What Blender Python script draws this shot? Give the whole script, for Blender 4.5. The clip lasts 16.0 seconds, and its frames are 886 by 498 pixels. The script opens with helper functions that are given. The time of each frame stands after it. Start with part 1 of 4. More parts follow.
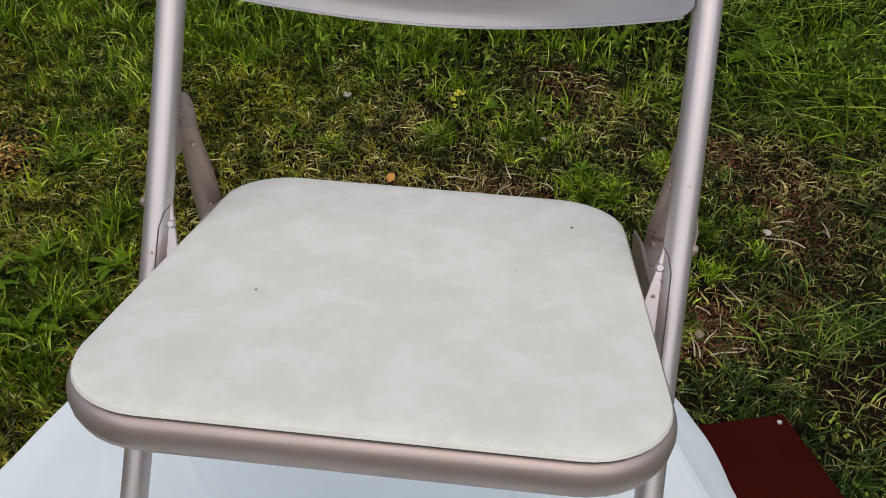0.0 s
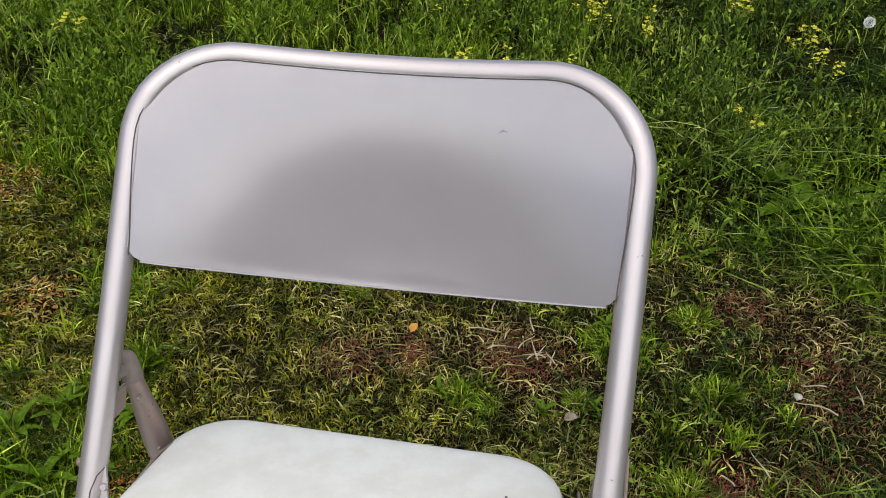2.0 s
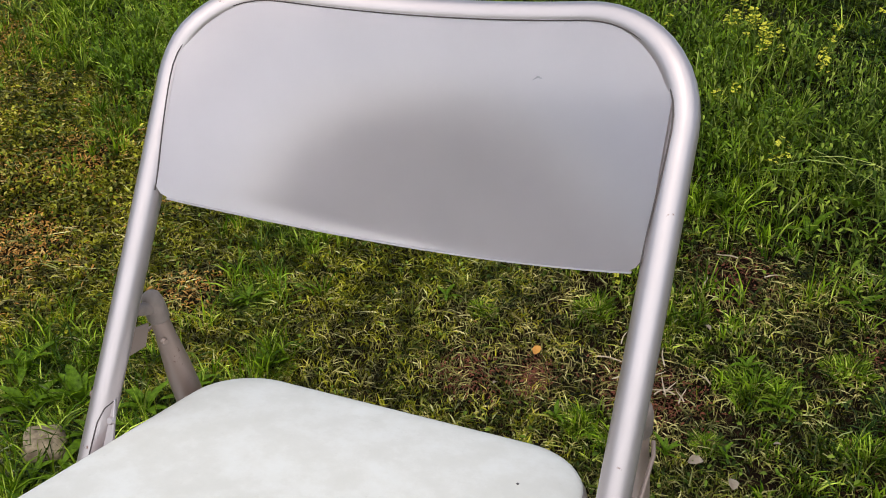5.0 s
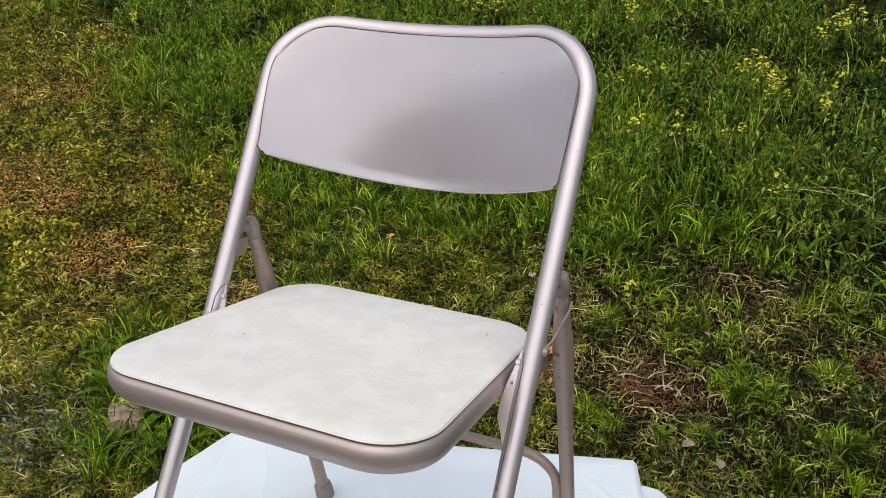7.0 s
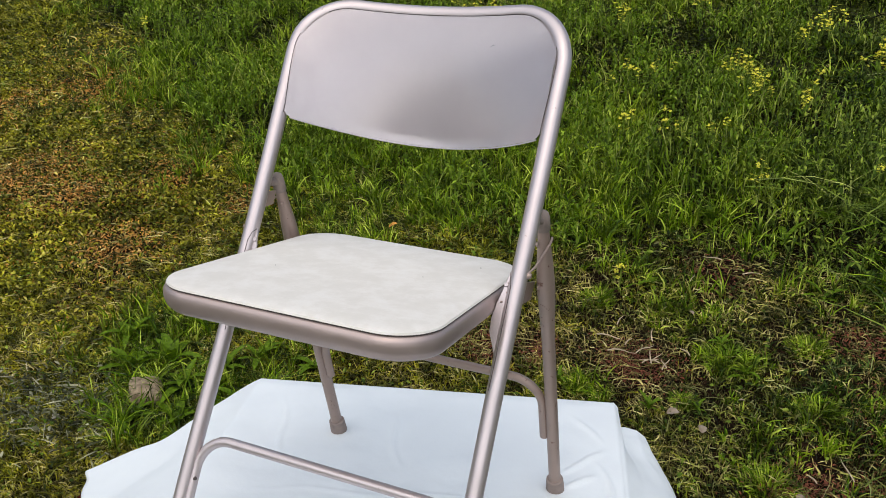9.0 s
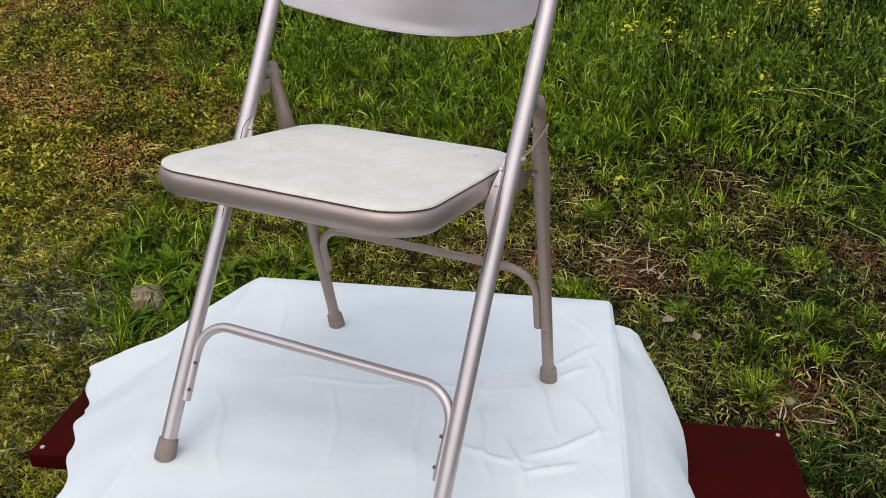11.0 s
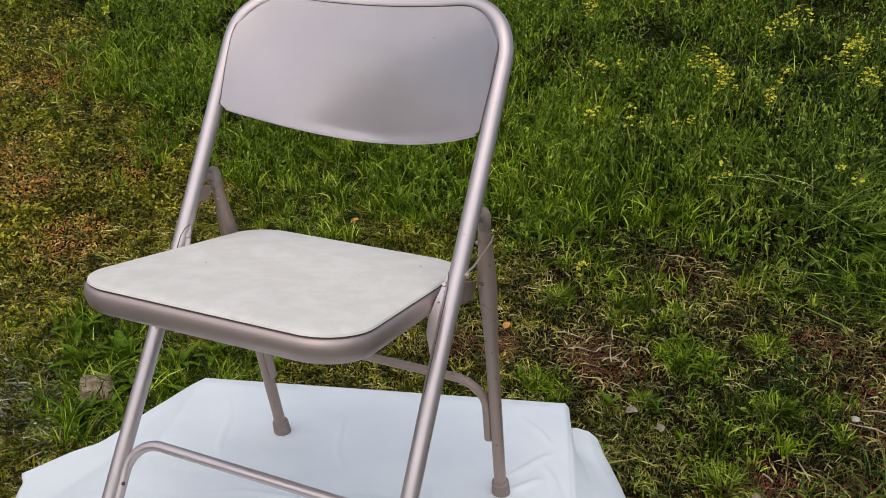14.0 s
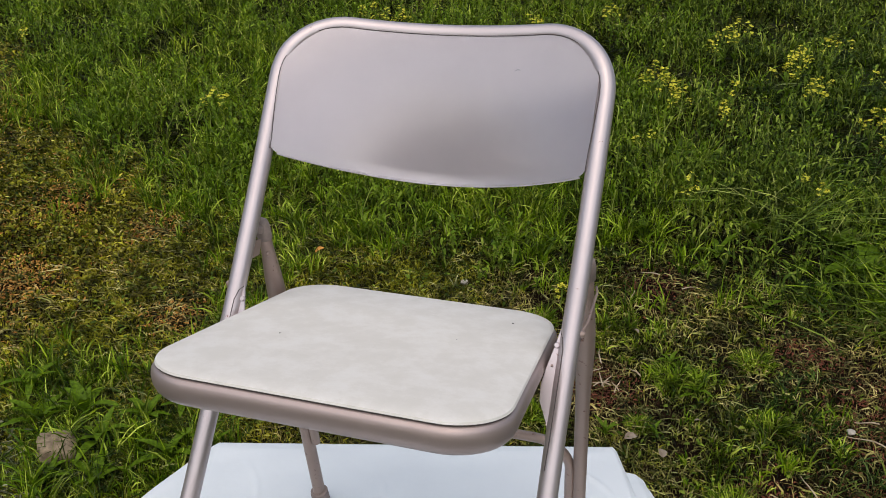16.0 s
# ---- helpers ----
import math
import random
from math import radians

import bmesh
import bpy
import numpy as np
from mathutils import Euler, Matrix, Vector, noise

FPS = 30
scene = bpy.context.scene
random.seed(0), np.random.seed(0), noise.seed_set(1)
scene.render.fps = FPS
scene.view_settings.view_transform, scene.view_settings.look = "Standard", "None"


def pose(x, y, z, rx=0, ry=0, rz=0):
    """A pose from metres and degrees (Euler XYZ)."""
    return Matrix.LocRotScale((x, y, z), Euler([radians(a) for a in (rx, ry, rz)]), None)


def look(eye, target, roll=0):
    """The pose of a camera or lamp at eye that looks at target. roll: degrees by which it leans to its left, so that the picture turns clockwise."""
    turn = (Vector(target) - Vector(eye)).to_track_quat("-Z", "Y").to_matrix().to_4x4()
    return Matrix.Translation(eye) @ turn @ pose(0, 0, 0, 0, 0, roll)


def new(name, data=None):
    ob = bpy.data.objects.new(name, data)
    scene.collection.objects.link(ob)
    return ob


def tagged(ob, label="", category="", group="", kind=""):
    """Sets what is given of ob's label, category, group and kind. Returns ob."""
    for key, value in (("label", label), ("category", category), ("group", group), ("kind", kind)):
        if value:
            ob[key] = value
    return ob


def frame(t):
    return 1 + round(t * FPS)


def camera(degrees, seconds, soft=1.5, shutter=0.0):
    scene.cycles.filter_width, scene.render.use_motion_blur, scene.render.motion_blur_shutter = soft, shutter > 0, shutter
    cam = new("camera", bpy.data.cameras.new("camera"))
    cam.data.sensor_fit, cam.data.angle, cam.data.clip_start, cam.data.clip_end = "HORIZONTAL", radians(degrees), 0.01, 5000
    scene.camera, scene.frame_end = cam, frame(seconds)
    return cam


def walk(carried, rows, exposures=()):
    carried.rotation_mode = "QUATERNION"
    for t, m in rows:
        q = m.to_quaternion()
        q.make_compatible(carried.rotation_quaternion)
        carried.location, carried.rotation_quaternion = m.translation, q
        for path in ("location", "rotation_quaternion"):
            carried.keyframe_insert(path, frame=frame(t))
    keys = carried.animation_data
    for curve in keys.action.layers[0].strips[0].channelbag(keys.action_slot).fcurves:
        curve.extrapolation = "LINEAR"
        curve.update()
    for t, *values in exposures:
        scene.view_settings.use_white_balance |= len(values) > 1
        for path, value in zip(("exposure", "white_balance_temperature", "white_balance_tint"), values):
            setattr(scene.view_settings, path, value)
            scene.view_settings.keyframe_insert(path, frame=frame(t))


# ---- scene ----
cam = camera(54.8, 16.0, soft=0.9)
PATH = [
    (0, (0.065, -0.809, 0.864), (-0.055, 0.847, -0.251), 2.8),
    (0.5, (0.068, -0.78, 0.899), (0.009, 0.847, -0.262), 2.9),
    (1, (0.051, -0.763, 0.922), (0.0, 0.861, -0.245), 3.6),
    (1.5, (0.083, -0.756, 0.962), (-0.08, 0.956, -0.058), 2.3),
    (2, (0.16, -0.728, 0.995), (-0.117, 1.032, 0.086), 1.9),
    (2.5, (0.198, -0.699, 1.001), (-0.256, 1.06, 0.165), 1.1),
    (3, (0.225, -0.673, 0.994), (-0.371, 1.032, 0.135), 0.2),
    (3.5, (0.246, -0.654, 0.979), (-0.446, 1.01, 0.111), -1.0),
    (4, (0.254, -0.651, 0.965), (-0.483, 0.992, 0.095), -1.0),
    (4.5, (0.264, -0.657, 0.953), (-0.47, 0.994, 0.096), -0.7),
    (5, (0.276, -0.677, 0.91), (-0.393, 1.014, 0.078), 0.7),
    (7.5, (0.526, -1.096, 0.932), (-0.274, 0.6, 0.237), 0.5),
    (8, (0.55, -1.133, 0.932), (-0.226, 0.581, 0.252), 0.5),
    (8.5, (0.561, -1.172, 0.921), (-0.211, 0.535, 0.219), 0.1),
    (9, (0.568, -1.213, 0.911), (-0.221, 0.487, 0.213), 0.3),
    (9.5, (0.588, -1.237, 0.891), (-0.18, 0.455, 0.152), 0.7),
    (10, (0.583, -1.24, 0.863), (-0.188, 0.41, 0.035), 0.7),
    (12.5, (0.596, -1.202, 0.86), (-0.129, 0.448, -0.007), 0.8),
    (13, (0.596, -1.188, 0.878), (-0.111, 0.508, 0.088), 1.8),
    (13.5, (0.6, -1.172, 0.894), (-0.128, 0.54, 0.16), 1.4),
    (14, (0.598, -1.16, 0.902), (-0.134, 0.562, 0.195), 1.3),
    (14.5, (0.579, -1.161, 0.913), (-0.169, 0.563, 0.229), 1.4),
    (15, (0.494, -1.148, 0.915), (-0.237, 0.583, 0.231), 1.3),
    (15.5, (0.391, -1.122, 0.908), (-0.172, 0.674, 0.231), 1.7),
    (16, (0.333, -1.119, 0.907), (-0.213, 0.682, 0.231), 1.1),
]
EXPOSURES = [(0, -0.65, 6400, 8), (1, -0.55, 6350, 7), (2.2, -0.25, 6250, 7), (3.5, -0.07, 6250, 8), (5, -0.25, 6250, 8), (7.5, -0.32, 6400, 10),
             (9, -0.34, 6400, 10), (10, -0.32, 6400, 10), (12.5, -0.60, 6450, 12), (13.5, -0.58, 6450, 12), (15, -0.54, 6450, 12), (16, -0.56, 6450, 12)]
walk(cam, [(t, look(eye, target, roll)) for t, eye, target, roll in PATH], exposures=EXPOSURES)

# ---- light ----
world = bpy.data.worlds.new("sky")
scene.world = world
world.use_nodes = True
wn = world.node_tree.nodes
sky = wn.new("ShaderNodeTexSky")
sky.sky_type, sky.sun_disc = "NISHITA", False
sky.sun_elevation, sky.sun_rotation = radians(59), radians(171)
sky.air_density, sky.dust_density = 1.2, 3.0
world.node_tree.links.new(sky.outputs[0], wn["Background"].inputs[0])
wn["Background"].inputs[1].default_value = 0.15
sun = new("sun", bpy.data.lights.new("sun", "SUN"))
sun.data.energy, sun.data.angle, sun.data.color = 3.2, radians(118), (1.0, 0.965, 0.88)
sun.matrix_world = look((0.5, -3.2, 5.4), (0, 0, 0))


# ---- materials ----
def material(name, rough=0.5, metal=0.0):
    m = bpy.data.materials.new(name)
    m.use_nodes = True
    b = m.node_tree.nodes["Principled BSDF"]
    b.inputs["Roughness"].default_value, b.inputs["Metallic"].default_value = rough, metal
    return m, m.node_tree.nodes, m.node_tree.links, b


def ramp(nodes, links, source, stops):
    r = nodes.new("ShaderNodeValToRGB")
    while len(r.color_ramp.elements) < len(stops):
        r.color_ramp.elements.new(0.5)
    for e, (p, c) in zip(r.color_ramp.elements, stops):
        e.position, e.color = p, (*c, 1)
    links.new(source, r.inputs[0])
    return r.outputs[0]


def noise_tex(nodes, links, scale, detail=4.0, rough=0.55, coords="Object"):
    n = nodes.new("ShaderNodeTexNoise")
    n.inputs["Scale"].default_value, n.inputs["Detail"].default_value, n.inputs["Roughness"].default_value = scale, detail, rough
    c = nodes.new("ShaderNodeTexCoord")
    links.new(c.outputs[coords], n.inputs["Vector"])
    return n.outputs["Fac"]


def mix(nodes, links, fac, a, b, blend="MIX"):
    m = nodes.new("ShaderNodeMix")
    m.data_type, m.blend_type = "RGBA", blend
    for value, slot in ((fac, m.inputs[0]), (a, m.inputs[6]), (b, m.inputs[7])):
        if isinstance(value, (int, float)):
            slot.default_value = value
        elif isinstance(value, tuple):
            slot.default_value = (*value, 1)
        else:
            links.new(value, slot)
    return m.outputs[2]


def bump(nodes, links, b, height, strength, distance=0.002):
    n = nodes.new("ShaderNodeBump")
    n.inputs["Strength"].default_value, n.inputs["Distance"].default_value = strength, distance
    links.new(height, n.inputs["Height"])
    links.new(n.outputs[0], b.inputs["Normal"])


def painted_metal(name, base, worn, rough, flake, chip, peel=0.06):
    m, n, l, b = material(name, rough, flake)
    big = ramp(n, l, noise_tex(n, l, 9.0), [(0.3, tuple(v * 0.93 for v in base)), (0.7, base)])
    if chip < 1:
        chips = ramp(n, l, noise_tex(n, l, 70.0, 5.0, 0.7), [(chip - 0.06, (0, 0, 0)), (chip, (1, 1, 1))])
        big = mix(n, l, chips, big, worn)
        l.new(ramp(n, l, noise_tex(n, l, 30.0), [(0.3, (rough * 0.85,) * 3), (0.75, (rough * 1.25,) * 3)]), b.inputs["Roughness"])
    l.new(big, b.inputs["Base Color"])
    bump(n, l, b, noise_tex(n, l, 350.0, 2.0), peel, 0.001)
    b.inputs["Coat Weight"].default_value, b.inputs["Coat Roughness"].default_value = 0.1, 0.3
    return m


def vinyl():
    m, n, l, b = material("seat_vinyl", 0.62)
    b.inputs["Specular IOR Level"].default_value = 0.3
    a = ramp(n, l, noise_tex(n, l, 27.0, 9.0, 0.66), [(0.36, (0.632, 0.602, 0.55)), (0.47, (0.655, 0.624, 0.574)), (0.53, (0.68, 0.65, 0.602)), (0.64, (0.708, 0.682, 0.64))])
    fleck = ramp(n, l, noise_tex(n, l, 160.0, 2.0), [(0.24, (0.7, 0.68, 0.64)), (0.32, (1, 1, 1))])
    l.new(mix(n, l, 0.15, a, fleck, "MULTIPLY"), b.inputs["Base Color"])
    bump(n, l, b, noise_tex(n, l, 700.0, 2.0), 0.12, 0.0006)
    return m


def cotton():
    m, n, l, b = material("white_cotton", 0.85)
    l.new(ramp(n, l, noise_tex(n, l, 5.0), [(0.3, (0.672, 0.71, 0.735)), (0.7, (0.725, 0.765, 0.785))]), b.inputs["Base Color"])
    bump(n, l, b, noise_tex(n, l, 22.0, 5.0, 0.6), 0.16, 0.006)
    b.inputs["Sheen Weight"].default_value = 0.1
    return m


def red_paint():
    m, n, l, b = material("dark_red_paint", 0.6)
    b.inputs["Specular IOR Level"].default_value = 0.03
    base = ramp(n, l, noise_tex(n, l, 6.0, 5.0), [(0.3, (0.028, 0.0022, 0.0014)), (0.7, (0.046, 0.0038, 0.0024))])
    chips = ramp(n, l, noise_tex(n, l, 45.0, 3.0), [(0.73, (0, 0, 0)), (0.77, (1, 1, 1))])
    l.new(mix(n, l, chips, base, (0.10, 0.04, 0.03)), b.inputs["Base Color"])
    g = n.new("ShaderNodeTexWave")
    g.inputs["Scale"].default_value, g.inputs["Distortion"].default_value, g.bands_direction = 22.0, 4.0, "Y"
    c = n.new("ShaderNodeTexCoord")
    l.new(c.outputs["Object"], g.inputs["Vector"])
    bump(n, l, b, g.outputs["Fac"], 0.08, 0.002)
    return m


def plain(name, a, c, scale=40.0, rough=0.6, metal=0.0, relief=0.15):
    m, n, l, b = material(name, rough, metal)
    l.new(ramp(n, l, noise_tex(n, l, scale, 4.0), [(0.3, a), (0.7, c)]), b.inputs["Base Color"])
    bump(n, l, b, noise_tex(n, l, scale * 6, 3.0), relief, 0.003)
    return m


def soil():
    m, n, l, b = material("soil_and_moss", 0.95)
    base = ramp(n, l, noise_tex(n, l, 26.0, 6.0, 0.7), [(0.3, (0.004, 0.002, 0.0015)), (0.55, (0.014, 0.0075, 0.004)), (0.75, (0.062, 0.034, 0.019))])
    b.inputs["Specular IOR Level"].default_value = 0.05
    moss = ramp(n, l, noise_tex(n, l, 3.5, 5.0, 0.6), [(0.5, (0, 0, 0)), (0.7, (0.6, 0.6, 0.6))])
    near = mix(n, l, moss, base, (0.02, 0.03, 0.006))
    place, reach = n.new("ShaderNodeTexCoord"), n.new("ShaderNodeVectorMath")
    reach.operation = "LENGTH"
    centre = n.new("ShaderNodeVectorMath")
    centre.operation = "SUBTRACT"
    centre.inputs[1].default_value = (-0.3, 1.6, -0.45)
    l.new(place.outputs["Object"], centre.inputs[0])
    l.new(centre.outputs["Vector"], reach.inputs[0])
    spread = n.new("ShaderNodeMapRange")
    spread.inputs["From Min"].default_value, spread.inputs["From Max"].default_value = 2.2, 3.2
    l.new(reach.outputs["Value"], spread.inputs["Value"])
    turf = ramp(n, l, noise_tex(n, l, 9.0, 8.0, 0.7), [(0.3, (0.012, 0.018, 0.003)), (0.5, (0.035, 0.05, 0.007)), (0.7, (0.085, 0.105, 0.018))])
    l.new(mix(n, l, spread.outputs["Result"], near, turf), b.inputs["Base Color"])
    bump(n, l, b, noise_tex(n, l, 60.0, 6.0, 0.7), 0.8, 0.02)
    return m


def blades(name, stops, rough=0.4, through_light=0.07, drifts=1.0):
    """Leaf colours that differ from blade to blade and in drifts over the ground; dark clumps deepen shaded gaps."""
    m, n, l, b = material(name, rough)
    g = n.new("ShaderNodeNewGeometry")
    own = ramp(n, l, g.outputs["Random Per Island"], stops)
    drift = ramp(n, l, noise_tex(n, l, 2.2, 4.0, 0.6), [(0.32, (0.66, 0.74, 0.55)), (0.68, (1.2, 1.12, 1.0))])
    # clumps: random tone, its dark end lowered to paint shade into the gaps
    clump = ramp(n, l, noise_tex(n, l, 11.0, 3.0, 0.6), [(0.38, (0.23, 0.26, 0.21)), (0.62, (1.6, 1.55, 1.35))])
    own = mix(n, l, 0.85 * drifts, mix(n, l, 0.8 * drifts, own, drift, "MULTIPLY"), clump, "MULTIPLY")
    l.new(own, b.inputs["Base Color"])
    b.inputs["Specular IOR Level"].default_value = 0.12
    if through_light:
        t = n.new("ShaderNodeBsdfTranslucent")
        l.new(own, t.inputs["Color"])
        s = n.new("ShaderNodeMixShader")
        s.inputs[0].default_value = through_light
        l.new(b.outputs[0], s.inputs[1])
        l.new(t.outputs[0], s.inputs[2])
        l.new(s.outputs[0], n["Material Output"].inputs["Surface"])
    return m


METAL = painted_metal("beige_enamel", (0.54, 0.472, 0.475), (0.22, 0.13, 0.10), 0.34, 0.66, 0.74)
# the frame's chipped enamel again, darkened for the shade on the seat pan
PAN = painted_metal("shaded_beige_enamel", (0.43, 0.342, 0.32), (0.20, 0.12, 0.09), 0.42, 0.6, 0.73)
PANEL = painted_metal("beige_panel_enamel", (0.75, 0.69, 0.715), (0.45, 0.40, 0.38), 0.21, 0.42, 2.0, 0.010)
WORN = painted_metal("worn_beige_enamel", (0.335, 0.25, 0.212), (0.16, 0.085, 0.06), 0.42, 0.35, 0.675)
SCUFF = plain("grey_scuff", (0.26, 0.25, 0.26), (0.34, 0.33, 0.34), 90.0, 0.6)
VINYL = vinyl()
PIPING = plain("dark_gap_piping", (0.05, 0.04, 0.037), (0.09, 0.07, 0.065), 60.0, 0.6)
CAP = plain("dark_end_cap", (0.19, 0.15, 0.13), (0.28, 0.22, 0.19), 60.0, 0.6)
RUBBER = plain("grey_brown_rubber", (0.19, 0.145, 0.125), (0.26, 0.205, 0.18), 50.0, 0.75)
COTTON = cotton()
RED = red_paint()
WOOD = plain("raw_table_wood", (0.16, 0.10, 0.055), (0.27, 0.18, 0.10), 14.0, 0.7)
SCREW = plain("pale_screw", (0.5, 0.48, 0.44), (0.65, 0.62, 0.58), 80.0, 0.5, 0.4)
SOIL = soil()
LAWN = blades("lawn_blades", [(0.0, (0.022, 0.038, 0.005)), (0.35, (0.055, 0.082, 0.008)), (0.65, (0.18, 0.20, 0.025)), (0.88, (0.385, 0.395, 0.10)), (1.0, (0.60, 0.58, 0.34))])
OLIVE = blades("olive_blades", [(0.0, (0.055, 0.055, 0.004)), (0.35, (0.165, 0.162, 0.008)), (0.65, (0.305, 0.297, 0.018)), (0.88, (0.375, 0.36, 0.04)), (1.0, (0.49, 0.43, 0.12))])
# near-black low layer: its colour gives the shade between the blades
SHADE = blades("low_shade_blades", [(0.0, (0.004, 0.006, 0.001)), (0.6, (0.012, 0.017, 0.002)), (1.0, (0.035, 0.042, 0.006))])
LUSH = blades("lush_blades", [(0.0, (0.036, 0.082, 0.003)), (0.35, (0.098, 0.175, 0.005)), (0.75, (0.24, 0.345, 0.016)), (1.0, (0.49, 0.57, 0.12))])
STRAW = blades("dry_blades", [(0.0, (0.07, 0.055, 0.02)), (0.4, (0.20, 0.172, 0.065)), (0.8, (0.42, 0.37, 0.16)), (1.0, (0.66, 0.59, 0.34))], 0.7, 0.1)
WEED = blades("weed_leaves", [(0.0, (0.024, 0.05, 0.003)), (0.45, (0.072, 0.12, 0.008)), (1.0, (0.25, 0.32, 0.05))], 0.5)
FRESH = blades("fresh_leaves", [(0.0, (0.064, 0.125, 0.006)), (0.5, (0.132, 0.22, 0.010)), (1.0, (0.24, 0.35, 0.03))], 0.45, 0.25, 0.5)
DEEP = blades("deep_blades", [(0.0, (0.012, 0.03, 0.006)), (0.5, (0.030, 0.066, 0.010)), (0.85, (0.075, 0.125, 0.03)), (1.0, (0.23, 0.26, 0.13))])
PALE = blades("pale_stems", [(0.0, (0.06, 0.11, 0.012)), (0.6, (0.18, 0.25, 0.045)), (1.0, (0.42, 0.47, 0.16))], 0.5)
ASH = blades("ashen_leaves", [(0.0, (0.05, 0.055, 0.035)), (0.6, (0.13, 0.135, 0.105)), (1.0, (0.44, 0.43, 0.37))], 0.8, 0.1)
PETAL = blades("yellow_petals", [(0.0, (0.62, 0.52, 0.02)), (0.5, (0.76, 0.70, 0.06)), (1.0, (0.80, 0.78, 0.16))], 0.5, 0.3, 0.2)
LEAFAGE = blades("bush_leaves", [(0.0, (0.035, 0.05, 0.016)), (0.6, (0.072, 0.10, 0.032)), (1.0, (0.13, 0.165, 0.055))], 0.6, 0.1, 0.3)
FLUFF = plain("white_fluff", (0.72, 0.72, 0.69), (0.80, 0.80, 0.77), 90.0, 0.9)
STONE = plain("grey_brown_stone", (0.12, 0.085, 0.05), (0.40, 0.31, 0.20), 30.0, 0.9, 0.0, 0.8)
PEBBLE = plain("pale_pebble", (0.35, 0.31, 0.26), (0.5, 0.46, 0.4), 60.0, 0.8)
DEADLEAF = plain("dead_leaf", (0.15, 0.11, 0.075), (0.28, 0.225, 0.165), 50.0, 0.8)
THATCH = blades("brown_thatch", [(0.0, (0.24, 0.09, 0.02)), (0.5, (0.52, 0.25, 0.06)), (1.0, (0.68, 0.42, 0.15))], 0.8, 0.1, 0.5)
RUST = plain("rust_litter", (0.08, 0.021, 0.009), (0.22, 0.066, 0.028), 50.0, 0.9)
ORANGE = plain("orange_leaf", (0.42, 0.17, 0.02), (0.55, 0.26, 0.04), 50.0, 0.7)
TWIG = plain("pale_twig", (0.33, 0.25, 0.16), (0.56, 0.45, 0.32), 60.0, 0.85)


# ---- mesh helpers ----
def part(name, bm, mat, parent=None, label="", smooth=True):
    me = bpy.data.meshes.new(name)
    bm.to_mesh(me)
    bm.free()
    me.materials.append(mat)
    if smooth:
        me.polygons.foreach_set("use_smooth", [True] * len(me.polygons))
        me.set_sharp_from_angle(angle=radians(42))
    ob = new(name, me)
    ob.parent = parent
    return tagged(ob, label)


def raw(name, verts, faces, mat, parent=None, label="", smooth=False):
    me = bpy.data.meshes.new(name)
    me.from_pydata(verts, [], faces)
    me.materials.append(mat)
    if smooth:
        me.polygons.foreach_set("use_smooth", [True] * len(me.polygons))
    ob = new(name, me)
    ob.parent = parent
    return tagged(ob, label)


def thing(name, label, category, at=(0, 0, 0), group="", kind="", turn=0.0):
    ob = new(name)
    ob.matrix_basis = pose(*at, 0, 0, turn)
    ob.empty_display_size = 0.05
    return tagged(ob, label, category, group, kind)


def tube(points, radius, sides=14, flat=1.0, caps=True, side=Vector((1, 0, 0))):
    """A tube along points; radius is one number or one for each point. flat squeezes it along the side direction."""
    bm = bmesh.new()
    pts = [Vector(p) for p in points]
    radii = radius if isinstance(radius, (list, tuple)) else [radius] * len(pts)
    rings, up = [], None
    for i, p in enumerate(pts):
        d = (pts[min(i + 1, len(pts) - 1)] - pts[max(i - 1, 0)]).normalized()
        if up is None:
            up = side - d * side.dot(d)
            if up.length < 0.1:
                up = Vector((0, 0, 1)) - d * d.z
        else:
            up = up - d * up.dot(d)
        up.normalize()
        w = d.cross(up)
        rings.append([bm.verts.new(p + radii[i] * (math.cos(a) * flat * up + math.sin(a) * w)) for a in (math.tau * k / sides for k in range(sides))])
    for r, q in zip(rings, rings[1:]):
        for k in range(sides):
            bm.faces.new((r[k], r[(k + 1) % sides], q[(k + 1) % sides], q[k]))
    if caps:
        bm.faces.new(rings[0][::-1])
        bm.faces.new(rings[-1])
    bmesh.ops.recalc_face_normals(bm, faces=bm.faces)
    return bm


def box(sx, sy, sz, at=(0, 0, 0), bevel=0.003, turn=None):
    bm = bmesh.new()
    bmesh.ops.create_cube(bm, size=1.0)
    bmesh.ops.scale(bm, vec=(sx, sy, sz), verts=bm.verts)
    if bevel:
        bmesh.ops.bevel(bm, geom=bm.edges[:], offset=bevel, segments=2, affect="EDGES", profile=0.5)
    bmesh.ops.transform(bm, matrix=Matrix.Translation(at) @ (turn or Matrix()), verts=bm.verts)
    return bm


def slab(outline, depth):
    """A flat plate with that outline and depth (a vector)."""
    bm = bmesh.new()
    a = [bm.verts.new(p) for p in outline]
    b = [bm.verts.new(p + depth) for p in outline]
    bm.faces.new(a)
    bm.faces.new(b[::-1])
    for i in range(len(a)):
        k = (i + 1) % len(a)
        bm.faces.new((a[i], b[i], b[k], a[k]))
    bmesh.ops.recalc_face_normals(bm, faces=bm.faces)
    bmesh.ops.bevel(bm, geom=bm.edges[:], offset=0.0006, segments=1, affect="EDGES")
    return bm


def lin(a, b, n):
    return [a + (b - a) * i / (n - 1) for i in range(n)]


def arc(centre, a, b, r, t0, t1, steps):
    """Points on an arc in the plane of the unit vectors a and b."""
    return [centre + r * (math.cos(t) * a + math.sin(t) * b) for t in (t0 + (t1 - t0) * i / steps for i in range(steps + 1))]


